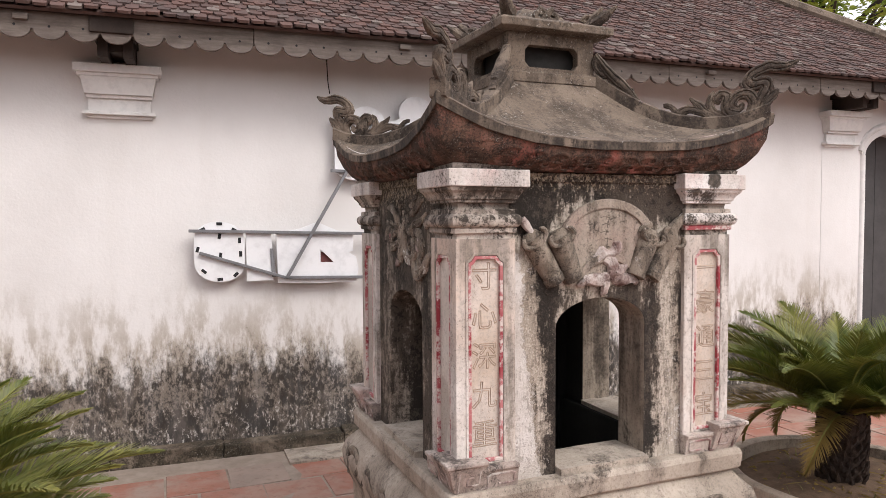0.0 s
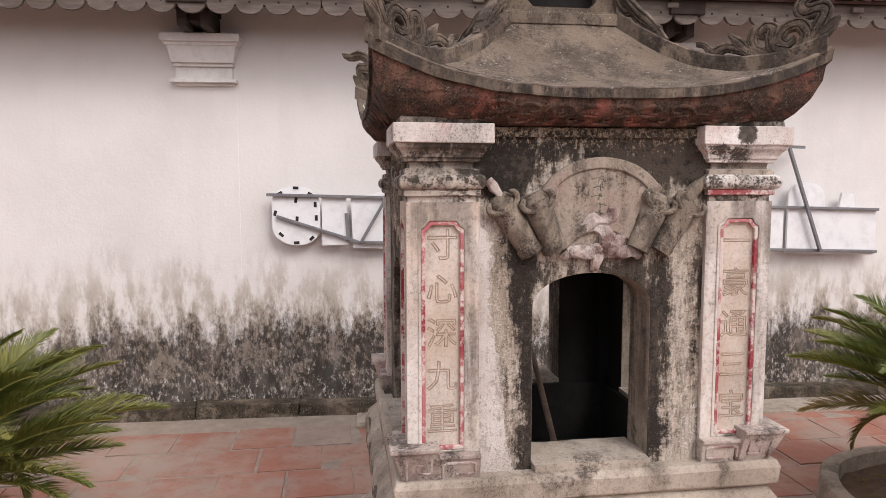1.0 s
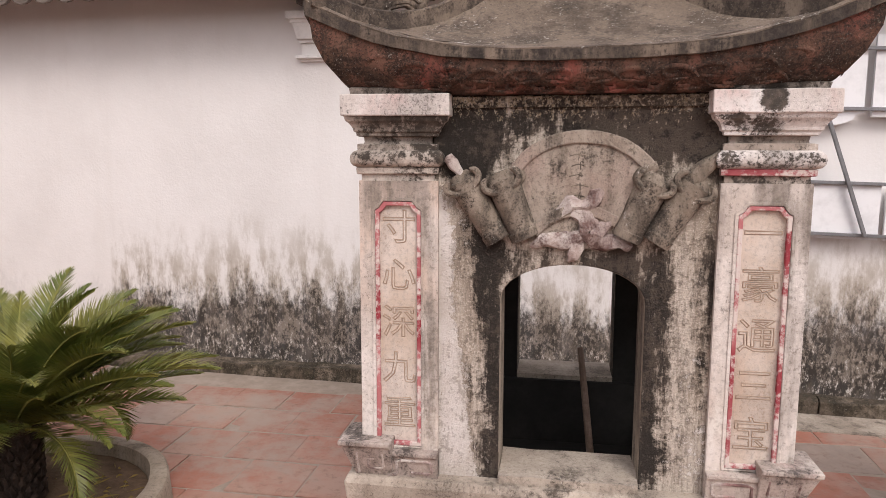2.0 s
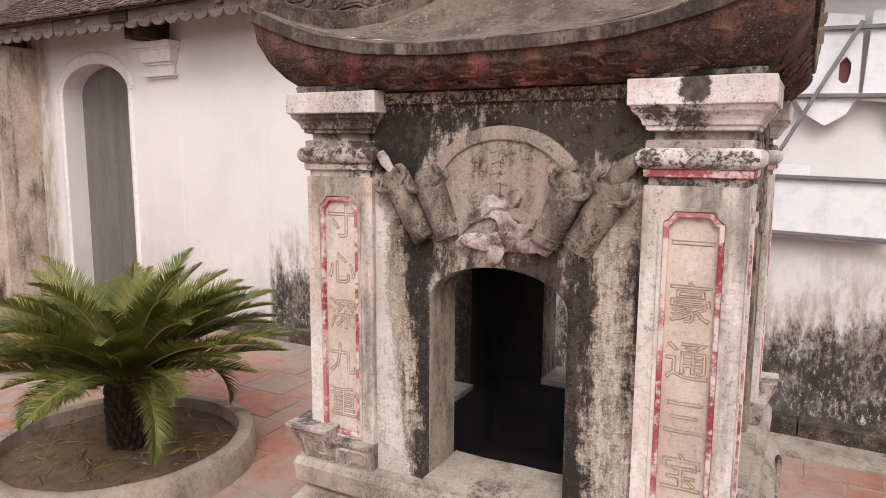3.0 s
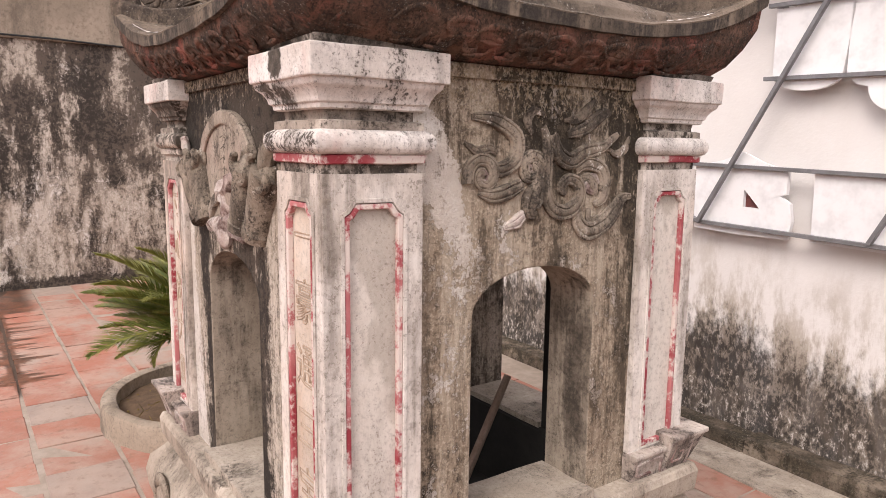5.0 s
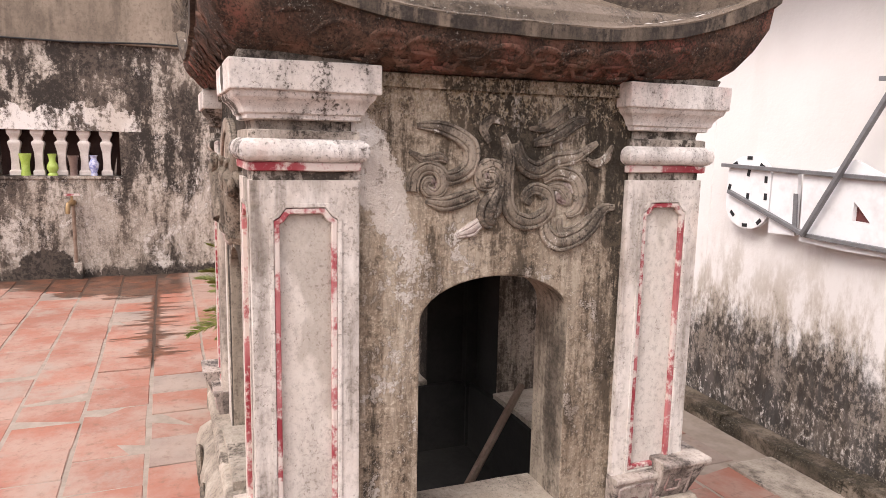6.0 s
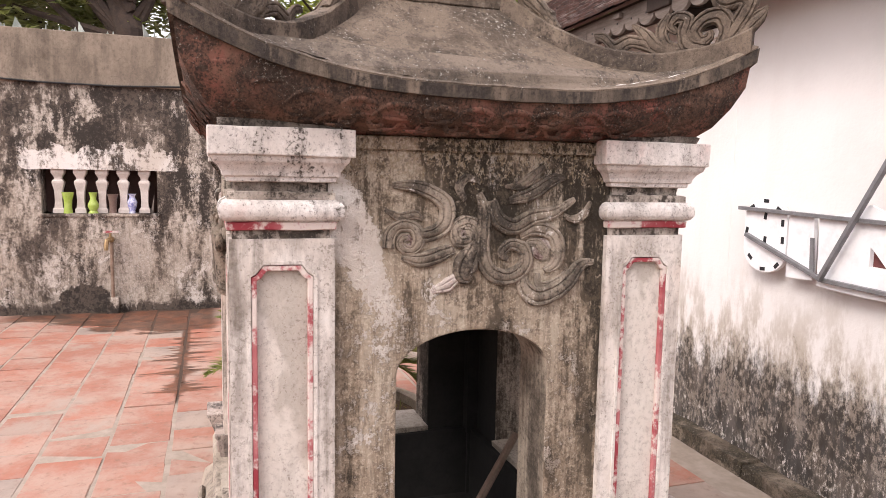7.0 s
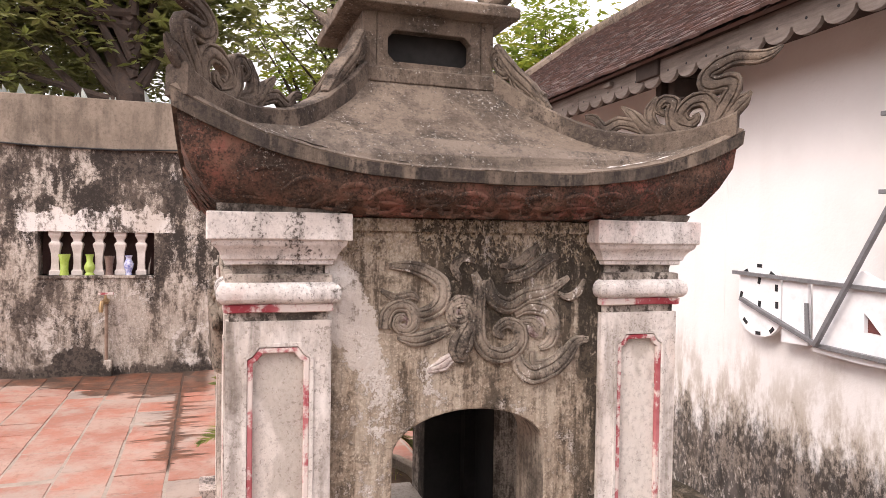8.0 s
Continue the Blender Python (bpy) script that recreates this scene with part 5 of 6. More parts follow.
for k in range(5):
    y = Y0 + 0.155 + 0.2125 * k
    bm = steps(bmesh.new(), -0.09, y, [(0.055, 0.055, Z0), (0.055, 0.055, Z0 + 0.045), (0.042, 0.042, Z0 + 0.06), (0.036, 0.036, Z0 + 0.13), (0.040, 0.040, Z0 + 0.24), (0.050, 0.050, Z0 + 0.29), (0.058, 0.058, Z0 + 0.325), (0.056, 0.056, Z0 + 0.345), (0.036, 0.036, Z0 + 0.365), (0.040, 0.040, Z0 + 0.39), (0.062, 0.062, Z0 + 0.43), (0.062, 0.062, Z1)])
    part("baluster", bm, BALUSTER, west, "whitewashed cement baluster", bevel=0.004)
for y, prof, m, label in (
    (-1.875, [(0.045, 0), (0.046, 0.01), (0.038, 0.06), (0.042, 0.14), (0.056, 0.20), (0.06, 0.225), (0.052, 0.225), (0.03, 0.06)], LIMEGLAZE, "lime green glazed flared vase on the window sill"),
    (-1.635, [(0.05, 0), (0.05, 0.01), (0.036, 0.03), (0.056, 0.075), (0.05, 0.11), (0.03, 0.15), (0.034, 0.19), (0.044, 0.225), (0.038, 0.225), (0.02, 0.12)], LIMEGLAZE, "lime green glazed bulbous vase on the window sill"),
    (-1.445, [(0.044, 0), (0.036, 0.03), (0.036, 0.10), (0.046, 0.17), (0.056, 0.21), (0.05, 0.21), (0.028, 0.05)], BROWNGLAZE, "brown glazed flared vase on the window sill"),
    (-1.255, [(0.034, 0), (0.034, 0.015), (0.028, 0.03), (0.045, 0.08), (0.052, 0.125), (0.034, 0.16), (0.026, 0.18), (0.04, 0.215), (0.034, 0.215), (0.018, 0.12)], BLUEGLAZE, "blue and white porcelain vase on the window sill"),
):
    ob = part("vase", lathe(bmesh.new(), prof, 18), m, smooth=True)
    ob.matrix_world = pose(-6.485, y * 1.02, Z0)
    tagged(ob, label, "vase", "vases in the wall opening")
bm = loft(bmesh.new(), [[(-6.55 + 0.02 * k, -1.10 + 0.03 * k, Z0 + 0.001), (-6.53 + 0.02 * k, -1.10 + 0.03 * k, Z0 + 0.001), (-6.53 + 0.02 * k, -1.055, Z0 + 0.20), (-6.55 + 0.02 * k, -1.055, Z0 + 0.20)] for k in (0, 1)])
tagged(part("wooden_plank", bm, WOOD), "short grey wooden plank leaning in the wall opening", "plank")
tap = thing("water_tap", pose(-6.45, -1.49, 0), "old brass tap with red handle on a standing pipe", "tap")
part("pipe", sweep(bmesh.new(), [(0.045, 0, 0.0), (0.045, 0, 0.4), (0.045, 0, 0.82)], 0.018), RUST, tap, smooth=True)
body = part("tap_body", sweep(bmesh.new(), [(0.0, 0, 0.81), (0.05, 0, 0.81), (0.085, -0.005, 0.81), (0.11, -0.012, 0.81)], [0.026, 0.034, 0.036, 0.026]), BRASS, tap, "tarnished brass tap body", smooth=True)
part("spout", sweep(bmesh.new(), [(0.10, -0.012, 0.81), (0.14, -0.03, 0.80), (0.155, -0.04, 0.76), (0.155, -0.042, 0.70)], [0.026, 0.026, 0.024, 0.022]), BRASS, body, smooth=True)
part("stem", sweep(bmesh.new(), [(0.085, -0.005, 0.83), (0.085, -0.005, 0.86), (0.085, -0.005, 0.885)], 0.013), BRASS, body, smooth=True)
part("handle", rough_up(dense(box(bmesh.new(), 0.068, 0.104, -0.075, 0.075, 0.88, 0.905), 2), 0.004, 30), RED, tap, "red handle", bevel=0.005)
part("pipe_foot", box(bmesh.new(), 0.0, 0.10, -0.06, 0.06, -0.02, 0.17), BOUND, tap, bevel=0.01)
bm = sweep(bmesh.new(), [(-6.40, -14 + 0.7 * k, 2.462 + 0.02 * math.sin(k * 1.7)) for k in range(24)], 0.010, 6)
tagged(part("cable", bm, CABLE, smooth=True), "black cable strung along the boundary wall", "cable")
bm = sweep(bmesh.new(), [(-6.40 + 0.05 * math.sin(k * 1.3), 1.95 + 0.14 * math.cos(k * 0.9) + 0.012 * k, 2.50 + 0.05 * math.sin(k * 0.9)) for k in range(26)], 0.009, 6)
tagged(part("cable_bundle", bm, CABLE, smooth=True), "tangled bundle of black cable at the wall's corner", "cable")
bm = sweep(bmesh.new(), [(-0.275, -0.008, 2.60), (-0.270, -0.010, 2.46), (-0.265, -0.008, 2.38), (-0.255, -0.007, 2.31)], 0.0035, 6)
tagged(part("wire", bm, CABLE, smooth=True), "thin dark wire hanging on the hall wall", "wire").matrix_world = HALL
bm = bmesh.new()
rs = random.Random(5)
for k in range(105):
    y = -7 + 9.5 * rs.random()
    x, a, s, t = -6.45 + rs.uniform(-0.2, 0.01), rs.uniform(0, 3.14), rs.choice((0.02, 0.03, 0.045, 0.06, 0.085)), rs.uniform(-0.9, 0.9)
    d = Vector((math.cos(a), math.sin(a), 0))
    q = Vector((-d.y, d.x, 0)) * 0.004
    tri = [Vector((x, y, 2.975)) - d * s * 0.7, Vector((x, y, 2.975)) + d * s * 0.7, Vector((x, y, 2.99 + s * 1.5)) + d * s * t]
    loft(bm, [[p - q for p in tri], [p + q for p in tri]])
tagged(part("glass_shards", bm, GLASSY), "broken glass shards set along the wall top", "glass shards", kind="stuff")
bm = dense(box(bmesh.new(), -6.52, -6.30, 2.12, 2.56, -0.05, 2.47), 3)
tagged(part("corner_pier", rough_up(bm, 0.006, 5), PIER, None, bevel=0.012), "beige stained plaster pier in the corner of the walls", "pier", kind="structure")
# plain walls that close the yard behind the camera
tagged(part("wall_south", box(bmesh.new(), -6.7, 9.2, -9.2, -9.0, -0.1, 2.6), BOUND), "plain grey boundary wall", "wall", kind="structure")
tagged(part("wall_east", box(bmesh.new(), 9.0, 9.2, -9.0, 1.8, -0.1, 2.6), BOUND), "plain grey boundary wall", "wall", kind="structure")

# ---- back of a large letter sign standing against the wall ----
sign = thing("letter_sign", HALL, "white cut-out letter sign, seen from behind, on grey steel frame", "sign")
FS = lambda u, v, w=0.0: F0(u, v - 0.027 * (u + 1.13), w)
rails = [((-1.15, 1.415), (2.98, 1.415)), ((-0.57, 1.125), (2.98, 1.125)), ((-1.09, 1.28), (-0.57, 1.125)), ((-0.27, 1.822), (2.42, 1.822)), ((-0.27, 2.145), (2.2, 2.145)),
    ((-0.565, 1.125), (0.03, 2.17)), ((0.27, 1.135), (0.80, 2.17)), ((1.29, 2.17), (1.66, 1.125)), ((2.19, 2.10), (2.55, 1.125))]
for k, ((u0, v0), (u1, v1)) in enumerate(rails):
    d = Vector((u1 - u0, v1 - v0)).normalized() * 0.0095
    w = 0.080 if k < 5 else 0.105
    part("tube", prism(bmesh.new(), FS, [(u0 - d.y, v0 + d.x), (u1 - d.y, v1 + d.x), (u1 + d.y, v1 - d.x), (u0 + d.y, v0 - d.x)], w, w + 0.024), STEEL, sign, bevel=0.002)
for u, v in ((-0.25, 2.145), (0.60, 2.145), (1.45, 2.145), (-0.50, 1.125), (0.35, 1.125), (1.2, 1.125), (2.1, 1.125), (2.8, 1.125)):
    part("stand_off", prism(bmesh.new(), FS, [(u, v - 0.008), (u + 0.016, v - 0.008), (u + 0.016, v + 0.008), (u, v + 0.008)], 0.0, 0.082), STEEL, sign, "short bracket to the wall")
boards = [
    arc(-0.97, 1.37, 0.15, 0.105, 0, 180, 10) + arc(-0.97, 1.21, 0.15, 0.112, 180, 360, 10),
    [(-0.81, 1.10), (-0.81, 1.405), (-0.655, 1.405), (-0.645, 1.11)],
    [(0.005, 1.10), (0.0, 1.41), (0.30, 1.41), (0.30, 1.475), (0.62, 1.475), (0.62, 1.41), (0.98, 1.41), (0.99, 1.10)],
    [(1.08, 1.10), (1.16, 1.41), (1.74, 1.41), (1.74, 1.10)],
    [(1.77, 1.10), (1.77, 1.41), (2.30, 1.41), (2.30, 1.10)],
    [(2.33, 1.10), (2.33, 1.50)] + arc(2.46, 1.50, 0.13, 0.09, 180, 0, 8) + [(2.60, 1.42), (2.70, 1.42), (2.72, 1.52), (2.80, 1.52), (2.82, 1.42), (2.98, 1.42), (2.98, 1.10)],
    arc(-0.02, 2.13, 0.13, 0.13, 0, 180, 10) + [(-0.24, 2.13), (-0.24, 1.84)] + arc(-0.08, 1.84, 0.16, 0.075, 180, 360, 10),
    [(0.82, 1.80), (0.84, 2.22), (1.20, 2.22), (1.20, 1.80)] + arc(1.04, 1.79, 0.11, 0.10, 0, -180, 10),
    [(1.24, 1.80), (1.24, 2.20), (1.46, 2.24), (1.62, 2.20), (1.62, 1.80)] + arc(1.43, 1.79, 0.15, 0.06, 0, -180, 8),
    [(1.66, 1.78), (1.66, 2.22), (2.05, 2.22), (2.15, 2.05), (2.02, 1.78)],
    [(0.095, 1.825), (0.095, 2.16), (0.18, 2.18)] + arc(0.325, 2.235, 0.125, 0.115, 200, -20, 12) + [(0.475, 2.16), (0.485, 1.825), (0.43, 1.785)] + arc(0.285, 1.775, 0.098, 0.098, 0, -180, 12) + [(0.14, 1.785)],
]
# letters with a cut-out that shows a maroon board behind them
cut = [
    ([(-0.615, 1.09), (-0.36, 1.085), (-0.105, 1.095), (-0.09, 1.18), (-0.105, 1.26), (-0.160, 1.292), (-0.125, 1.300), (-0.125, 1.405), (-0.25, 1.44), (-0.36, 1.485), (-0.47, 1.44), (-0.625, 1.405)],
     [(-0.342, 1.222), (-0.310, 1.222), (-0.280, 1.222), (-0.255, 1.222), (-0.262, 1.230), (-0.275, 1.243), (-0.288, 1.256), (-0.300, 1.268), (-0.312, 1.280), (-0.325, 1.292), (-0.342, 1.305), (-0.342, 1.260)]),
    ([(0.52, 1.825), (0.58, 1.73), (0.67, 1.675), (0.76, 1.73), (0.805, 1.825), (0.805, 2.20), (0.66, 2.22), (0.52, 2.20)],
     [(0.715, 1.90), (0.728, 1.885), (0.742, 1.88), (0.756, 1.89), (0.765, 1.93), (0.765, 1.98), (0.742, 2.01), (0.715, 1.98)]),
]
for outer, inner in cut:
    letter = part("letter_board", plate_hole(bmesh.new(), FS, outer, inner, 0.056, 0.078), SIGN, sign)
    part("backing", prism(bmesh.new(), FS, [(u + 0.012 * (1 if u > inner[0][0] + 0.02 else -1), v) for u, v in inner], 0.046, 0.054), MAROON, letter, "maroon face showing through the cut-out")
for k, pts in enumerate(boards):
    b = part("letter_board", prism(bmesh.new(), FS, pts, 0.056, 0.078), SIGN, sign, "white cut-out board with black foam pads" if k == 0 else "")
    if k == 0:
        for u, v, a in ((-0.97, 1.462, 0), (-1.07, 1.425, 30), (-0.88, 1.425, -30), (-0.97, 1.385, 80), (-0.85, 1.36, 90), (-1.10, 1.30, 75), (-0.965, 1.265, 85), (-0.845, 1.275, 90), (-1.065, 1.165, -40), (-0.97, 1.115, 5), (-0.875, 1.145, 45)):
            c, s = math.cos(radians(a)), math.sin(radians(a))
            part("foam_pad", prism(bmesh.new(), FS, [(u + x * c - y * s, v + x * s + y * c) for x, y in ((-0.017, -0.009), (0.017, -0.009), (0.017, 0.009), (-0.017, 0.009))], 0.078, 0.081), BLACK, b)
b = part("letter_stem", prism(bmesh.new(), FS, [(-0.655, 1.13), (-0.665, 1.31), (-0.645, 1.31), (-0.630, 1.13)], 0.078, 0.086), STEEL, sign)

# ---- round planters with cycads ----
def planter(x, y):
    p = thing("planter", pose(x, y, 0), "low round cement planter ring filled with brown soil", "planter", "round planters")
    prof = [(0.622, -0.02), (0.619, 0.03), (0.616, 0.120), (0.608, 0.134), (0.585, 0.141), (0.555, 0.140), (0.538, 0.132), (0.532, 0.03)]
    n = 48
    bm = bmesh.new()
    rows = [[bm.verts.new((r * math.cos(2 * math.pi * k / n), r * math.sin(2 * math.pi * k / n), z)) for k in range(n)] for r, z in prof]
    for a, b in zip(rows, rows[1:]):
        for k in range(n):
            bm.faces.new((a[k], a[(k + 1) % n], b[(k + 1) % n], b[k]))
    part("ring", rough_up(bm, 0.008, 6), RING, p, "stained grey cement ring", smooth=True)
    bm = bmesh.new()
    rows = [[bm.verts.new((r * math.cos(2 * math.pi * k / 32), r * math.sin(2 * math.pi * k / 32), 0.070 + 0.03 * noise.noise(Vector((r * 5 * math.cos(k / 5.1), r * 5 * math.sin(k / 5.1), x))) + 0.04 * (1 - r / 0.53))) for k in range(32)] for r in (0.53, 0.45, 0.36, 0.26, 0.16, 0.06)]
    for a, b in zip(rows, rows[1:]):
        for k in range(32):
            bm.faces.new((a[k], a[(k + 1) % 32], b[(k + 1) % 32], b[k]))
    bm.faces.new(rows[-1])
    part("soil", bm, SOIL, p, "dry brown soil", smooth=True)


def frond(rnd, length, rise, droop):
    """One feather leaf growing along +x: rachis and two rows of leaflets."""
    n, pts = 22, []
    p, a = Vector((0, 0, 0)), rise
    for i in range(n + 1):
        pts.append(p.copy())
        a -= droop / n * (0.5 + 1.2 * i / n)
        p += Vector((math.cos(a), 0, math.sin(a))) * (length / n)
    stalk = sweep(bmesh.new(), pts, [0.007 * (1 - 0.8 * i / n) + 0.001 for i in range(n + 1)], 5)
    bm = bmesh.new()
    m = int(length * 225)
    for k in range(int(m * 0.12), m):
        t = k / m * n
        i = min(int(t), n - 1)
        q = pts[i].lerp(pts[i + 1], t - i)
        d = (pts[i + 1] - pts[i]).normalized()
        nz = Vector((-d.z, 0, d.x))
        f = k / m
        ll = length * 0.225 * min(1.0, 0.35 + 3.2 * f) * (1.0 if f < 0.62 else 1.0 - 0.85 * ((f - 0.62) / 0.38) ** 1.3)
        for s in (-1, 1):
            fw = 0.42 + 0.75 * f + rnd.uniform(-0.10, 0.10)
            way = (d * math.sin(fw) + Vector((0, s, 0)) * math.cos(fw) + nz * rnd.uniform(0.15, 0.42)).normalized()
            tip = q + way * ll * rnd.uniform(0.86, 1.06) - Vector((0, 0, 0.10 * ll))
            mid = q.lerp(tip, 0.5) + nz * 0.006
            w = d * 0.0040
            v = [bm.verts.new(c) for c in (q - w, q + w, mid + w, mid - w, tip)]
            bm.faces.new((v[0], v[1], v[2], v[3]))
            bm.faces.new((v[3], v[2], v[4]))
    return stalk, bm


def cycad(x, y, seed, height, dead, girth):
    rnd = random.Random(seed)
    c = thing("cycad", pose(x, y, 0.07), "green sago cycad with arching feather fronds" + (" and withered yellow leaves" if dead else ""), "cycad", "cycads")
    prof = [(0.062, -0.06), (0.072, 0.02), (0.078, 0.10), (0.076, height * 0.6), (0.085, height * 0.85), (0.09, height), (0.03, height + 0.04)]
    prof = [(r * girth, z) for r, z in prof]
    bm = bmesh.new()
    part("trunk", rough_up(lathe(bm, prof, 18), 0.005, 30), BARK, c, "dark scaly trunk", smooth=False)
    bm = bmesh.new()
    for k in range(130):
        a, z = k * 2.399, 0.01 + (height - 0.02) * k / 130
        d = Vector((math.cos(a), math.sin(a), 0))
        p = d * 0.070 * girth + Vector((0, 0, z))
        sweep(bm, [p, p + d * 0.022 + Vector((0, 0, 0.022)), p + d * 0.030 + Vector((0, 0, 0.05))], [0.016, 0.012, 0.004], 5)
    tagged(part("leaf_bases", rough_up(bm, 0.005, 30), BARK, c), "dark overlapping stumps of old leaf bases", kind="stuff")
    for k in range(70):
        f = k / 69
        a = k * 2.399 + rnd.uniform(-0.2, 0.2)
        rise = radians(77 - 60 * f ** 0.75 + rnd.uniform(-7, 7))
        length = rnd.uniform(0.60, 0.79) * (0.66 + 0.40 * math.sin(math.pi * min(1, 0.12 + f * 0.75)))
        stalk, leaves = frond(rnd, length, rise, radians(rnd.uniform(34, 56) - 16 * f + (72 if f > 0.955 else 0)))
        m = Matrix.Translation((0.05 * math.cos(a), 0.05 * math.sin(a), height + 0.02 - 0.05 * f)) @ Matrix.Rotation(a, 4, "Z") @ Matrix.Rotation(rnd.uniform(-0.3, 0.3), 4, "X")
        old = dead and f > 0.86
        ob = part("frond", leaves, OLDFROND if old else FROND, c, "withered yellow frond" if old else "")
        ob.matrix_basis = m
        part("rachis", stalk, STALK, ob, smooth=True)


def weeds(x, y, seed):
    """Thin grass blades in a planter's soil."""
    rnd = random.Random(seed)
    bm = bmesh.new()
    for k in range(26):
        a, r = rnd.uniform(0, 6.28), rnd.choice((0.25, 0.32, 0.42)) + rnd.uniform(-0.05, 0.05)
        p = Vector((x + r * math.cos(a), y + r * math.sin(a), 0.068))
        d = Vector((rnd.uniform(-1, 1), rnd.uniform(-1, 1), 1.1)).normalized()
        l = rnd.uniform(0.05, 0.14)
        s = d.cross(Vector((0, 0, 1))).normalized() * 0.0025
        q = [p - s, p + s, p + d * l * 0.6 + s * 0.7, p + d * l * 0.6 - s * 0.7]
        v = [bm.verts.new(c) for c in q] + [bm.verts.new(p + d * l - Vector((0, 0, l * 0.15)))]
        bm.faces.new(v[:4])
        bm.faces.new((v[3], v[2], v[4]))
    tagged(part("grass_blades", bm, FROND), "thin green grass blades in the planter soil", "grass", kind="stuff")


def litter(x, y, seed):
    """Dry leaflets and crumbs lying on a planter's soil."""
    rnd = random.Random(seed)
    bm = bmesh.new()
    for k in range(150):
        a, r = rnd.uniform(0, 6.28), rnd.uniform(0.16, 0.50)
        c = Vector((x + r * math.cos(a), y + r * math.sin(a), 0.076 + 0.04 * (1 - r / 0.53)))
        b, l, w = rnd.uniform(0, 6.28), rnd.choice((0.010, 0.014, 0.022, 0.06)), rnd.uniform(0.002, 0.008)
        d, e = Vector((math.cos(b), math.sin(b), rnd.uniform(-0.1, 0.2))) * l, Vector((-math.sin(b), math.cos(b), 0)) * w
        top = c + Vector((0, 0, rnd.uniform(0.004, 0.012)))
        v = [bm.verts.new(q) for q in (c - d, c - e, c + d, c + e, top)]
        for i in range(4):
            bm.faces.new((v[i], v[(i + 1) % 4], v[4]))
    tagged(part("leaf_litter", bm, OLDFROND), "dry brown leaf litter on the planter soil", "leaf litter", kind="stuff")


for k, (x, y) in enumerate(((-2.20, 0.22), (2.01, 0.24))):
    planter(x, y)
    litter(x, y, 3 + k)
    weeds(x, y, 1 + k)
cycad(-2.16, 0.24, 11, 0.37, False, 1.05)
cycad(1.98, 0.23, 31, 0.40, True, 1.35)


# ---- trees behind the walls ----
def tree(x, y, seed, trunk_r, height, crown, size, leaves, leaf_mat, label, squash=1.0):
    """crown: centre and radii relative to the trunk's foot."""
    rnd = random.Random(seed)
    t = thing("tree", pose(x, y, 0), label, "tree", "trees beyond the walls")
    (cx, cy, cz), (rx, ry, rz) = crown
    bm = sweep(bmesh.new(), [(0, 0, -0.1), (0.03, 0.02, height * 0.4), (-0.04, 0.0, height * 0.75), (cx * 0.4, cy * 0.4, height)], [trunk_r * 1.15, trunk_r, trunk_r * 0.85, trunk_r * 0.5], 12)
    ends = []
    for k in range(26):
        v = Vector((rnd.uniform(-1, 1), rnd.uniform(-1, 1), rnd.uniform(-0.8, 1)))
        v = v.normalized() * rnd.uniform(0.55, 1.0)
        e = Vector((cx + v.x * rx, cy + v.y * ry, cz + v.z * rz))
        s = Vector((0, 0, height * rnd.uniform(0.6, 1.0)))
        mid = s.lerp(e, 0.5) + Vector((0, 0, 0.25))
        sweep(bm, [s, mid, e], [trunk_r * 0.3, trunk_r * 0.16, 0.012], 6)
        ends += [(e, 0.75), (mid, 0.5), (s.lerp(e, 0.8), 0.7)]
    part("trunk", rough_up(bm, trunk_r * 0.06, 7), BARK, t, "dark rough trunk and limbs")
    verts, faces = [], []
    for k in range(leaves // 6):
        e, spread = rnd.choice(ends)
        c = e + Vector((rnd.gauss(0, rx * 0.20), rnd.gauss(0, ry * 0.16), rnd.gauss(0, rz * 0.18)))
        a0 = rnd.uniform(0, 6.28)
        for j in range(6):
            a = a0 + j * 1.047 + rnd.uniform(-0.3, 0.3)
            d = Vector((math.cos(a), math.sin(a), rnd.uniform(-0.55, 0.55))).normalized()
            s = d.cross(Vector((rnd.uniform(-0.5, 0.5), rnd.uniform(-0.5, 0.5), 1))).normalized()
            n = s.cross(d)
            l = size * rnd.uniform(0.65, 1.2)
            w = l * 0.22
            b = len(verts)
            verts += [c, c + d * l * 0.45 + s * w + n * l * 0.05, c + d * l, c + d * l * 0.45 - s * w + n * l * 0.05, c + d * l * 0.5 - n * l * 0.03]
            faces += [(b, b + 1, b + 4), (b + 1, b + 2, b + 4), (b + 2, b + 3, b + 4), (b + 3, b, b + 4)]
    me = bpy.data.meshes.new("crown")
    me.from_pydata(verts, [], faces)
    me.materials.append(leaf_mat)
    ob = new("crown", me)
    ob.parent = t


tree(-7.15, -1.31, 3, 0.20, 4.2, ((-1.25, -1.0, 4.6), (1.25, 2.5, 1.9)), 0.165, 27000, LEAF, "large-leaved dark green tree behind the boundary wall")
tree(-9.6, 1.9, 8, 0.14, 4.4, ((0.0, 0.0, 5.6), (1.0, 1.7, 1.5)), 0.16, 3400, LEAF, "dark green tree with gaps of sky in its crown")
tree(-10.6, -3.2, 12, 0.2, 4.4, ((0.0, -0.2, 4.6), (1.3, 2.6, 2.0)), 0.17, 12000, LEAF, "dense dark green tree behind the nearer one")
tree(-14.5, 2.0, 4, 0.22, 4.0, ((0, 0, 4.4), (2.0, 2.2, 2.4)), 0.20, 12000, LIGHTLEAF, "sunlit yellow-green tree farther off")
tree(-13.5, 7.6, 6, 0.22, 4.6, ((0, 0, 5.0), (2.4, 2.6, 2.2)), 0.22, 13000, LIGHTLEAF, "bright green tree beyond the hall's end")
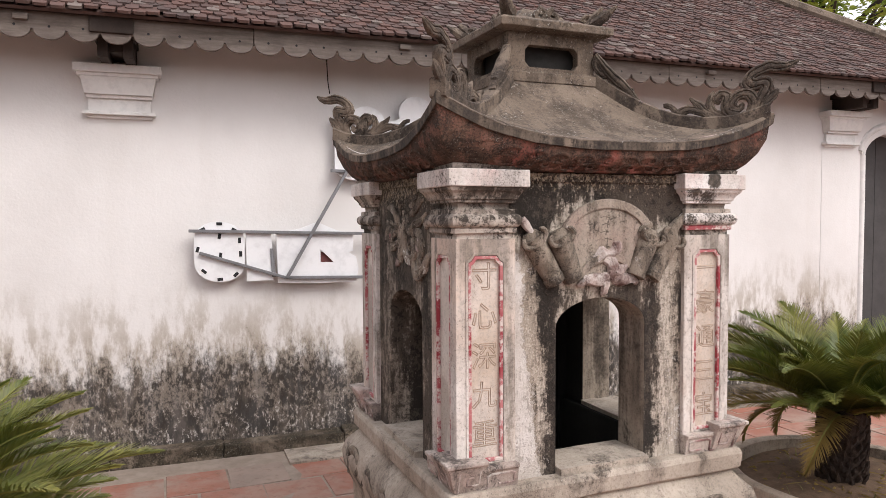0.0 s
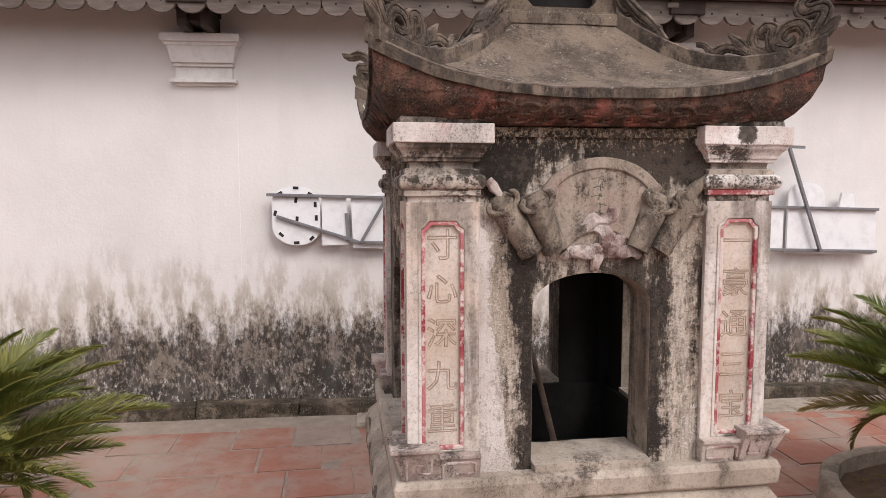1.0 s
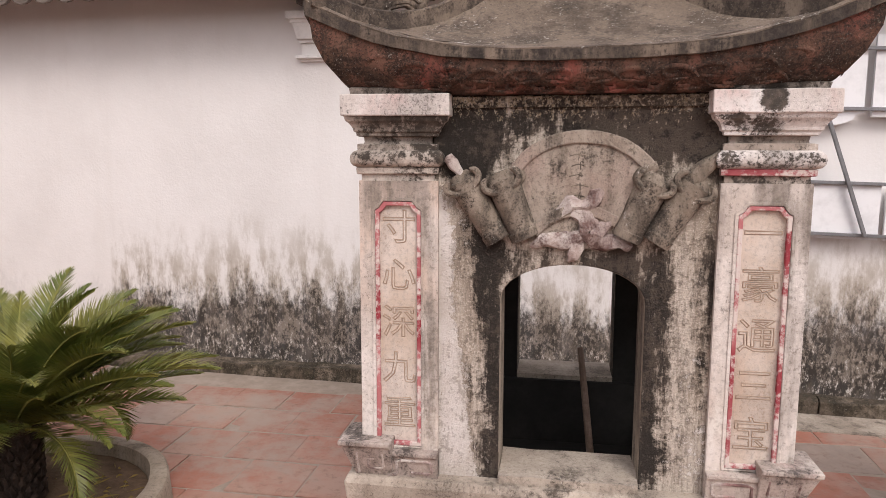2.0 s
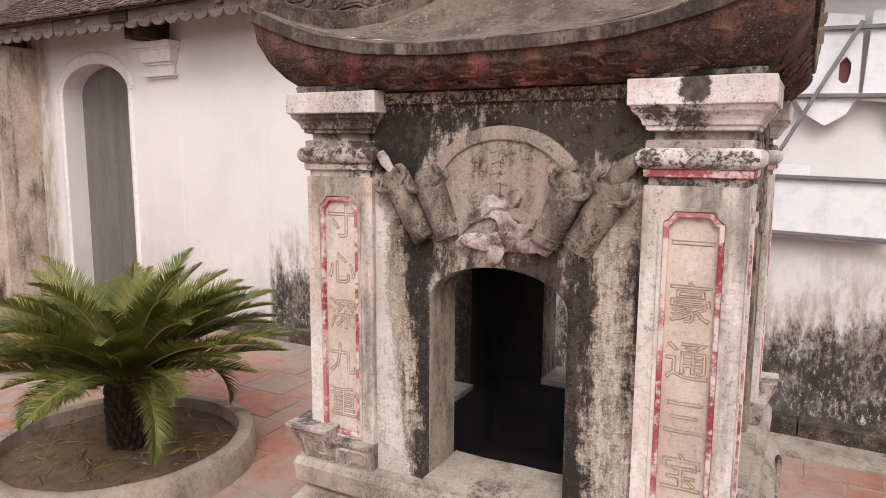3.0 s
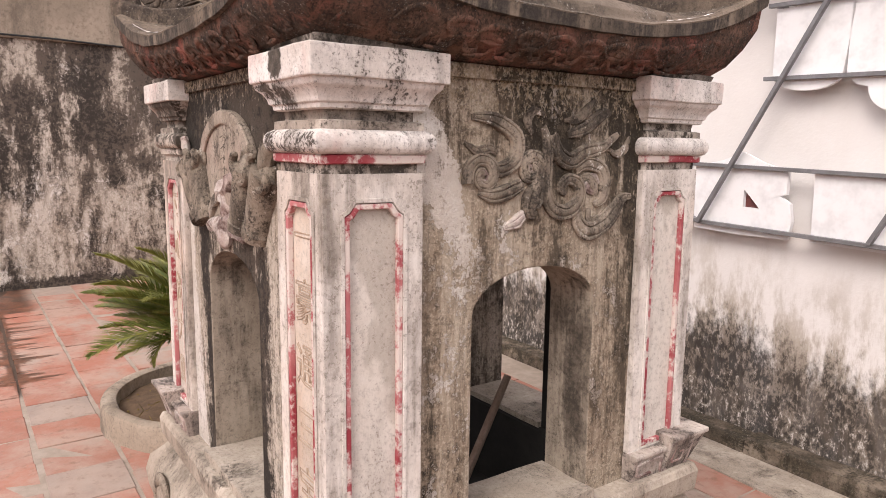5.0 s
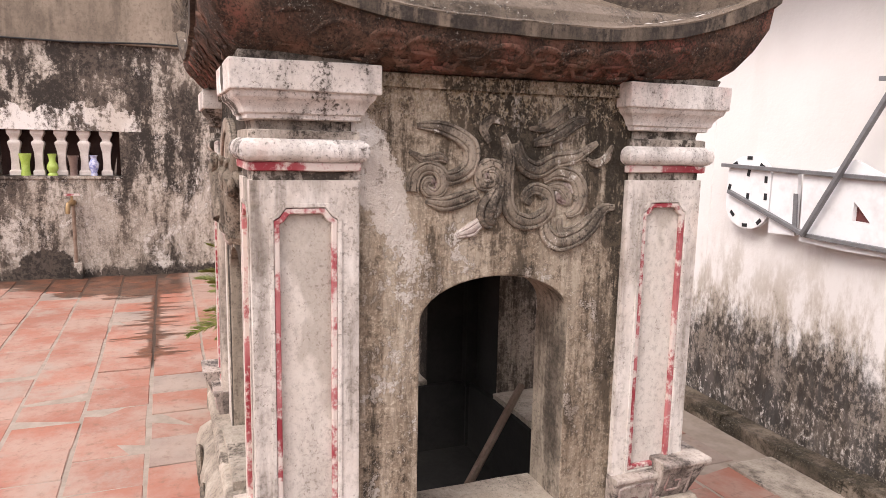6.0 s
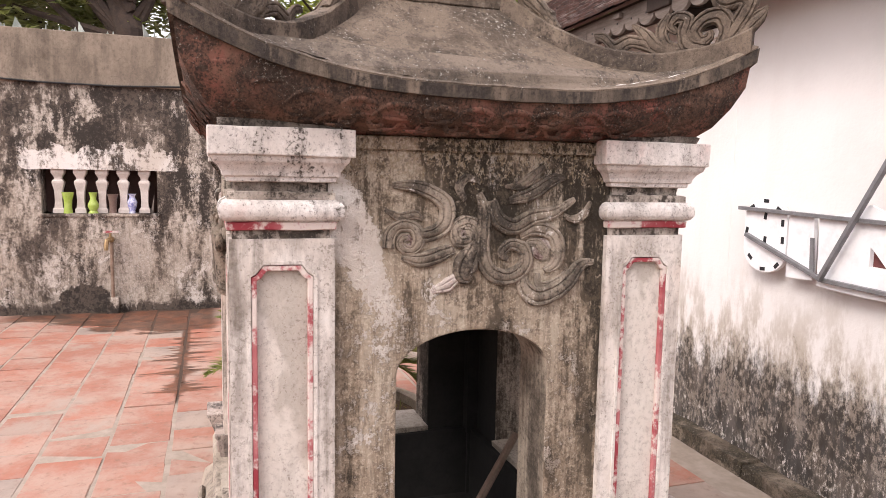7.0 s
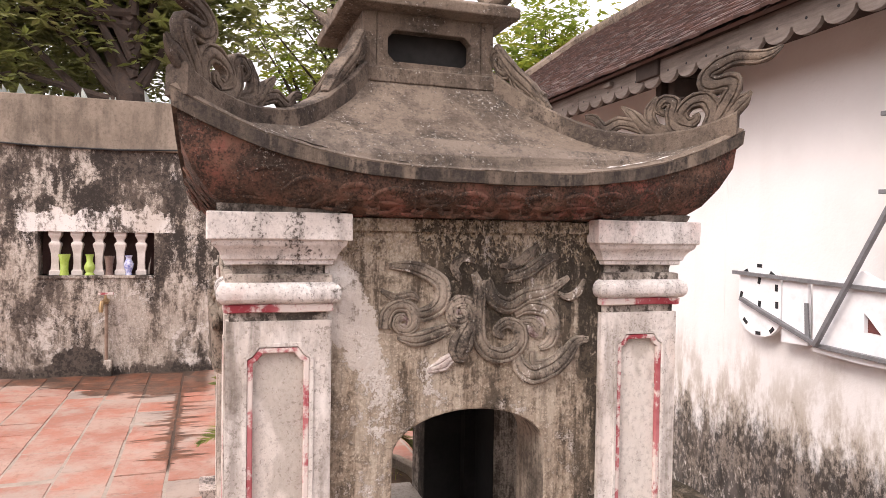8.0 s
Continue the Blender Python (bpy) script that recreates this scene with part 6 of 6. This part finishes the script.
tree(11.0, 7.8, 9, 0.25, 5.2, ((0, 0, 6.2), (2.4, 2.2, 1.8)), 0.17, 6000, LIGHTLEAF, "bright yellow-green tree beyond the hall roof")

# ---- roof tiles ----
TW, TL, STEP = 0.078, 0.110, 0.054


def tile_points():
    w, t = TW / 2 - 0.005, 0.016
    out = [(-w, 0.012), (-w * 0.72, 0.0), (w * 0.72, 0.0), (w, 0.012), (w, TL), (-w, TL)]
    return [(x, y, 0.0) for x, y in out] + [(x, y, t) for x, y in out], [(5, 4, 3, 2, 1, 0), (6, 7, 8, 9, 10, 11)] + [(i, (i + 1) % 6, 6 + (i + 1) % 6, 6 + i) for i in range(6)]


tv, tf = tile_points()
tile_mesh = bpy.data.meshes.new("roof_tile")
tile_mesh.from_pydata(tv, [], tf)
tile_mesh.materials.append(ROOFCLAY)
rs = random.Random(2)
verts, faces, single = [], [], 0
frame3 = Matrix((Vector((1, 0, 0)), up, nrm)).transposed().to_4x4()
for r in range(int(SLOPE / STEP)):
    s = r * STEP - 0.03
    for k in range(int((12.7 - s * math.cos(RP)) / TW)):
        u = -6.68 + k * TW + (TW / 2 if r % 2 else 0) + rs.uniform(-0.006, 0.006)
        m = Matrix.Translation(on_roof(u, s + rs.uniform(-0.016, 0.016), 0.003 + rs.uniform(0, 0.008))) @ frame3 @ Matrix.Rotation(radians(-7.5 + rs.uniform(-2.5, 2.5)), 4, "X") @ Matrix.Rotation(rs.uniform(-0.09, 0.09), 4, "Z")
        if r < 6 and -2.4 < u < 3.0 and single < 300:
            single += 1
            ob = new("roof_tile", tile_mesh)
            ob.parent, ob.matrix_basis = roof, m
        else:
            b = len(verts)
            verts += [m @ Vector(p) for p in tv]
            faces += [tuple(b + i for i in q) for q in tf]
me = bpy.data.meshes.new("more_roof_tiles")
me.from_pydata(verts, [], faces)
me.materials.append(ROOFCLAY2)
rest = new("more_roof_tiles", me)
rest.parent = roof
tagged(rest, "rows of old brown clay roof tiles", kind="stuff")

# ---- courtyard paving ----
paving = thing("paving", pose(0, 0, 0), "worn terracotta courtyard tiles in staggered rows, wet by the tap", "paving", kind="structure")
PX, PY = 0.335, 0.3335
kinds = []
for k in range(6):
    rk = random.Random(40 + k)
    a, b = PX / 2 - 0.0045, PY / 2 - 0.010
    lo = [(-a, -b), (a, -b), (a, b), (-a, b)]
    hi = [(x * (1 - 0.012) + rk.uniform(-0.004, 0.004), y * (1 - 0.012) + rk.uniform(-0.004, 0.004), rk.uniform(-0.002, 0.002)) for x, y in lo]
    me = bpy.data.meshes.new("paving_tile")
    me.from_pydata([(x, y, -0.03) for x, y in lo] + [(x * 1.0, y * 1.0, z - 0.004) for (x, y), (_, _, z) in zip(lo, hi)] + hi, [], [(0, 1, 5, 4), (1, 2, 6, 5), (2, 3, 7, 6), (3, 0, 4, 7), (4, 5, 9, 8), (5, 6, 10, 9), (6, 7, 11, 10), (7, 4, 8, 11), (8, 9, 10, 11)])
    me.materials.append(CLAY)
    kinds.append(me)
verts, faces, single = [], [], 0
for r in range(-22, 8):
    y = r * PY + 0.134
    for k in range(-20, 24):
        x = k * PX + (PX / 2 if r % 2 else 0) + 0.02
        if x < -6.42 or x > 7.0 or y > 2.26 - 0.044 * x - 0.26:
            continue
        m = pose(x + rs.uniform(-0.004, 0.004), y + rs.uniform(-0.004, 0.004), rs.uniform(-0.004, 0.003), rs.uniform(-0.4, 0.4), rs.uniform(-0.4, 0.4), rs.uniform(-0.6, 0.6))
        if -6.42 < x < -0.5 and -2.3 < y < 2.3 and single < 300:
            single += 1
            ob = new("paving_tile", kinds[rs.randrange(6)])
            ob.parent, ob.matrix_basis = paving, m
        else:
            me, b = kinds[rs.randrange(6)], len(verts)
            verts += [m @ v.co for v in me.vertices]
            faces += [tuple(b + i for i in p.vertices) for p in me.polygons]
me = bpy.data.meshes.new("more_paving_tiles")
me.from_pydata(verts, [], faces)
me.materials.append(CLAY2)
rest = new("more_paving_tiles", me)
rest.parent = paving
tagged(rest, "terracotta courtyard tiles", kind="stuff")
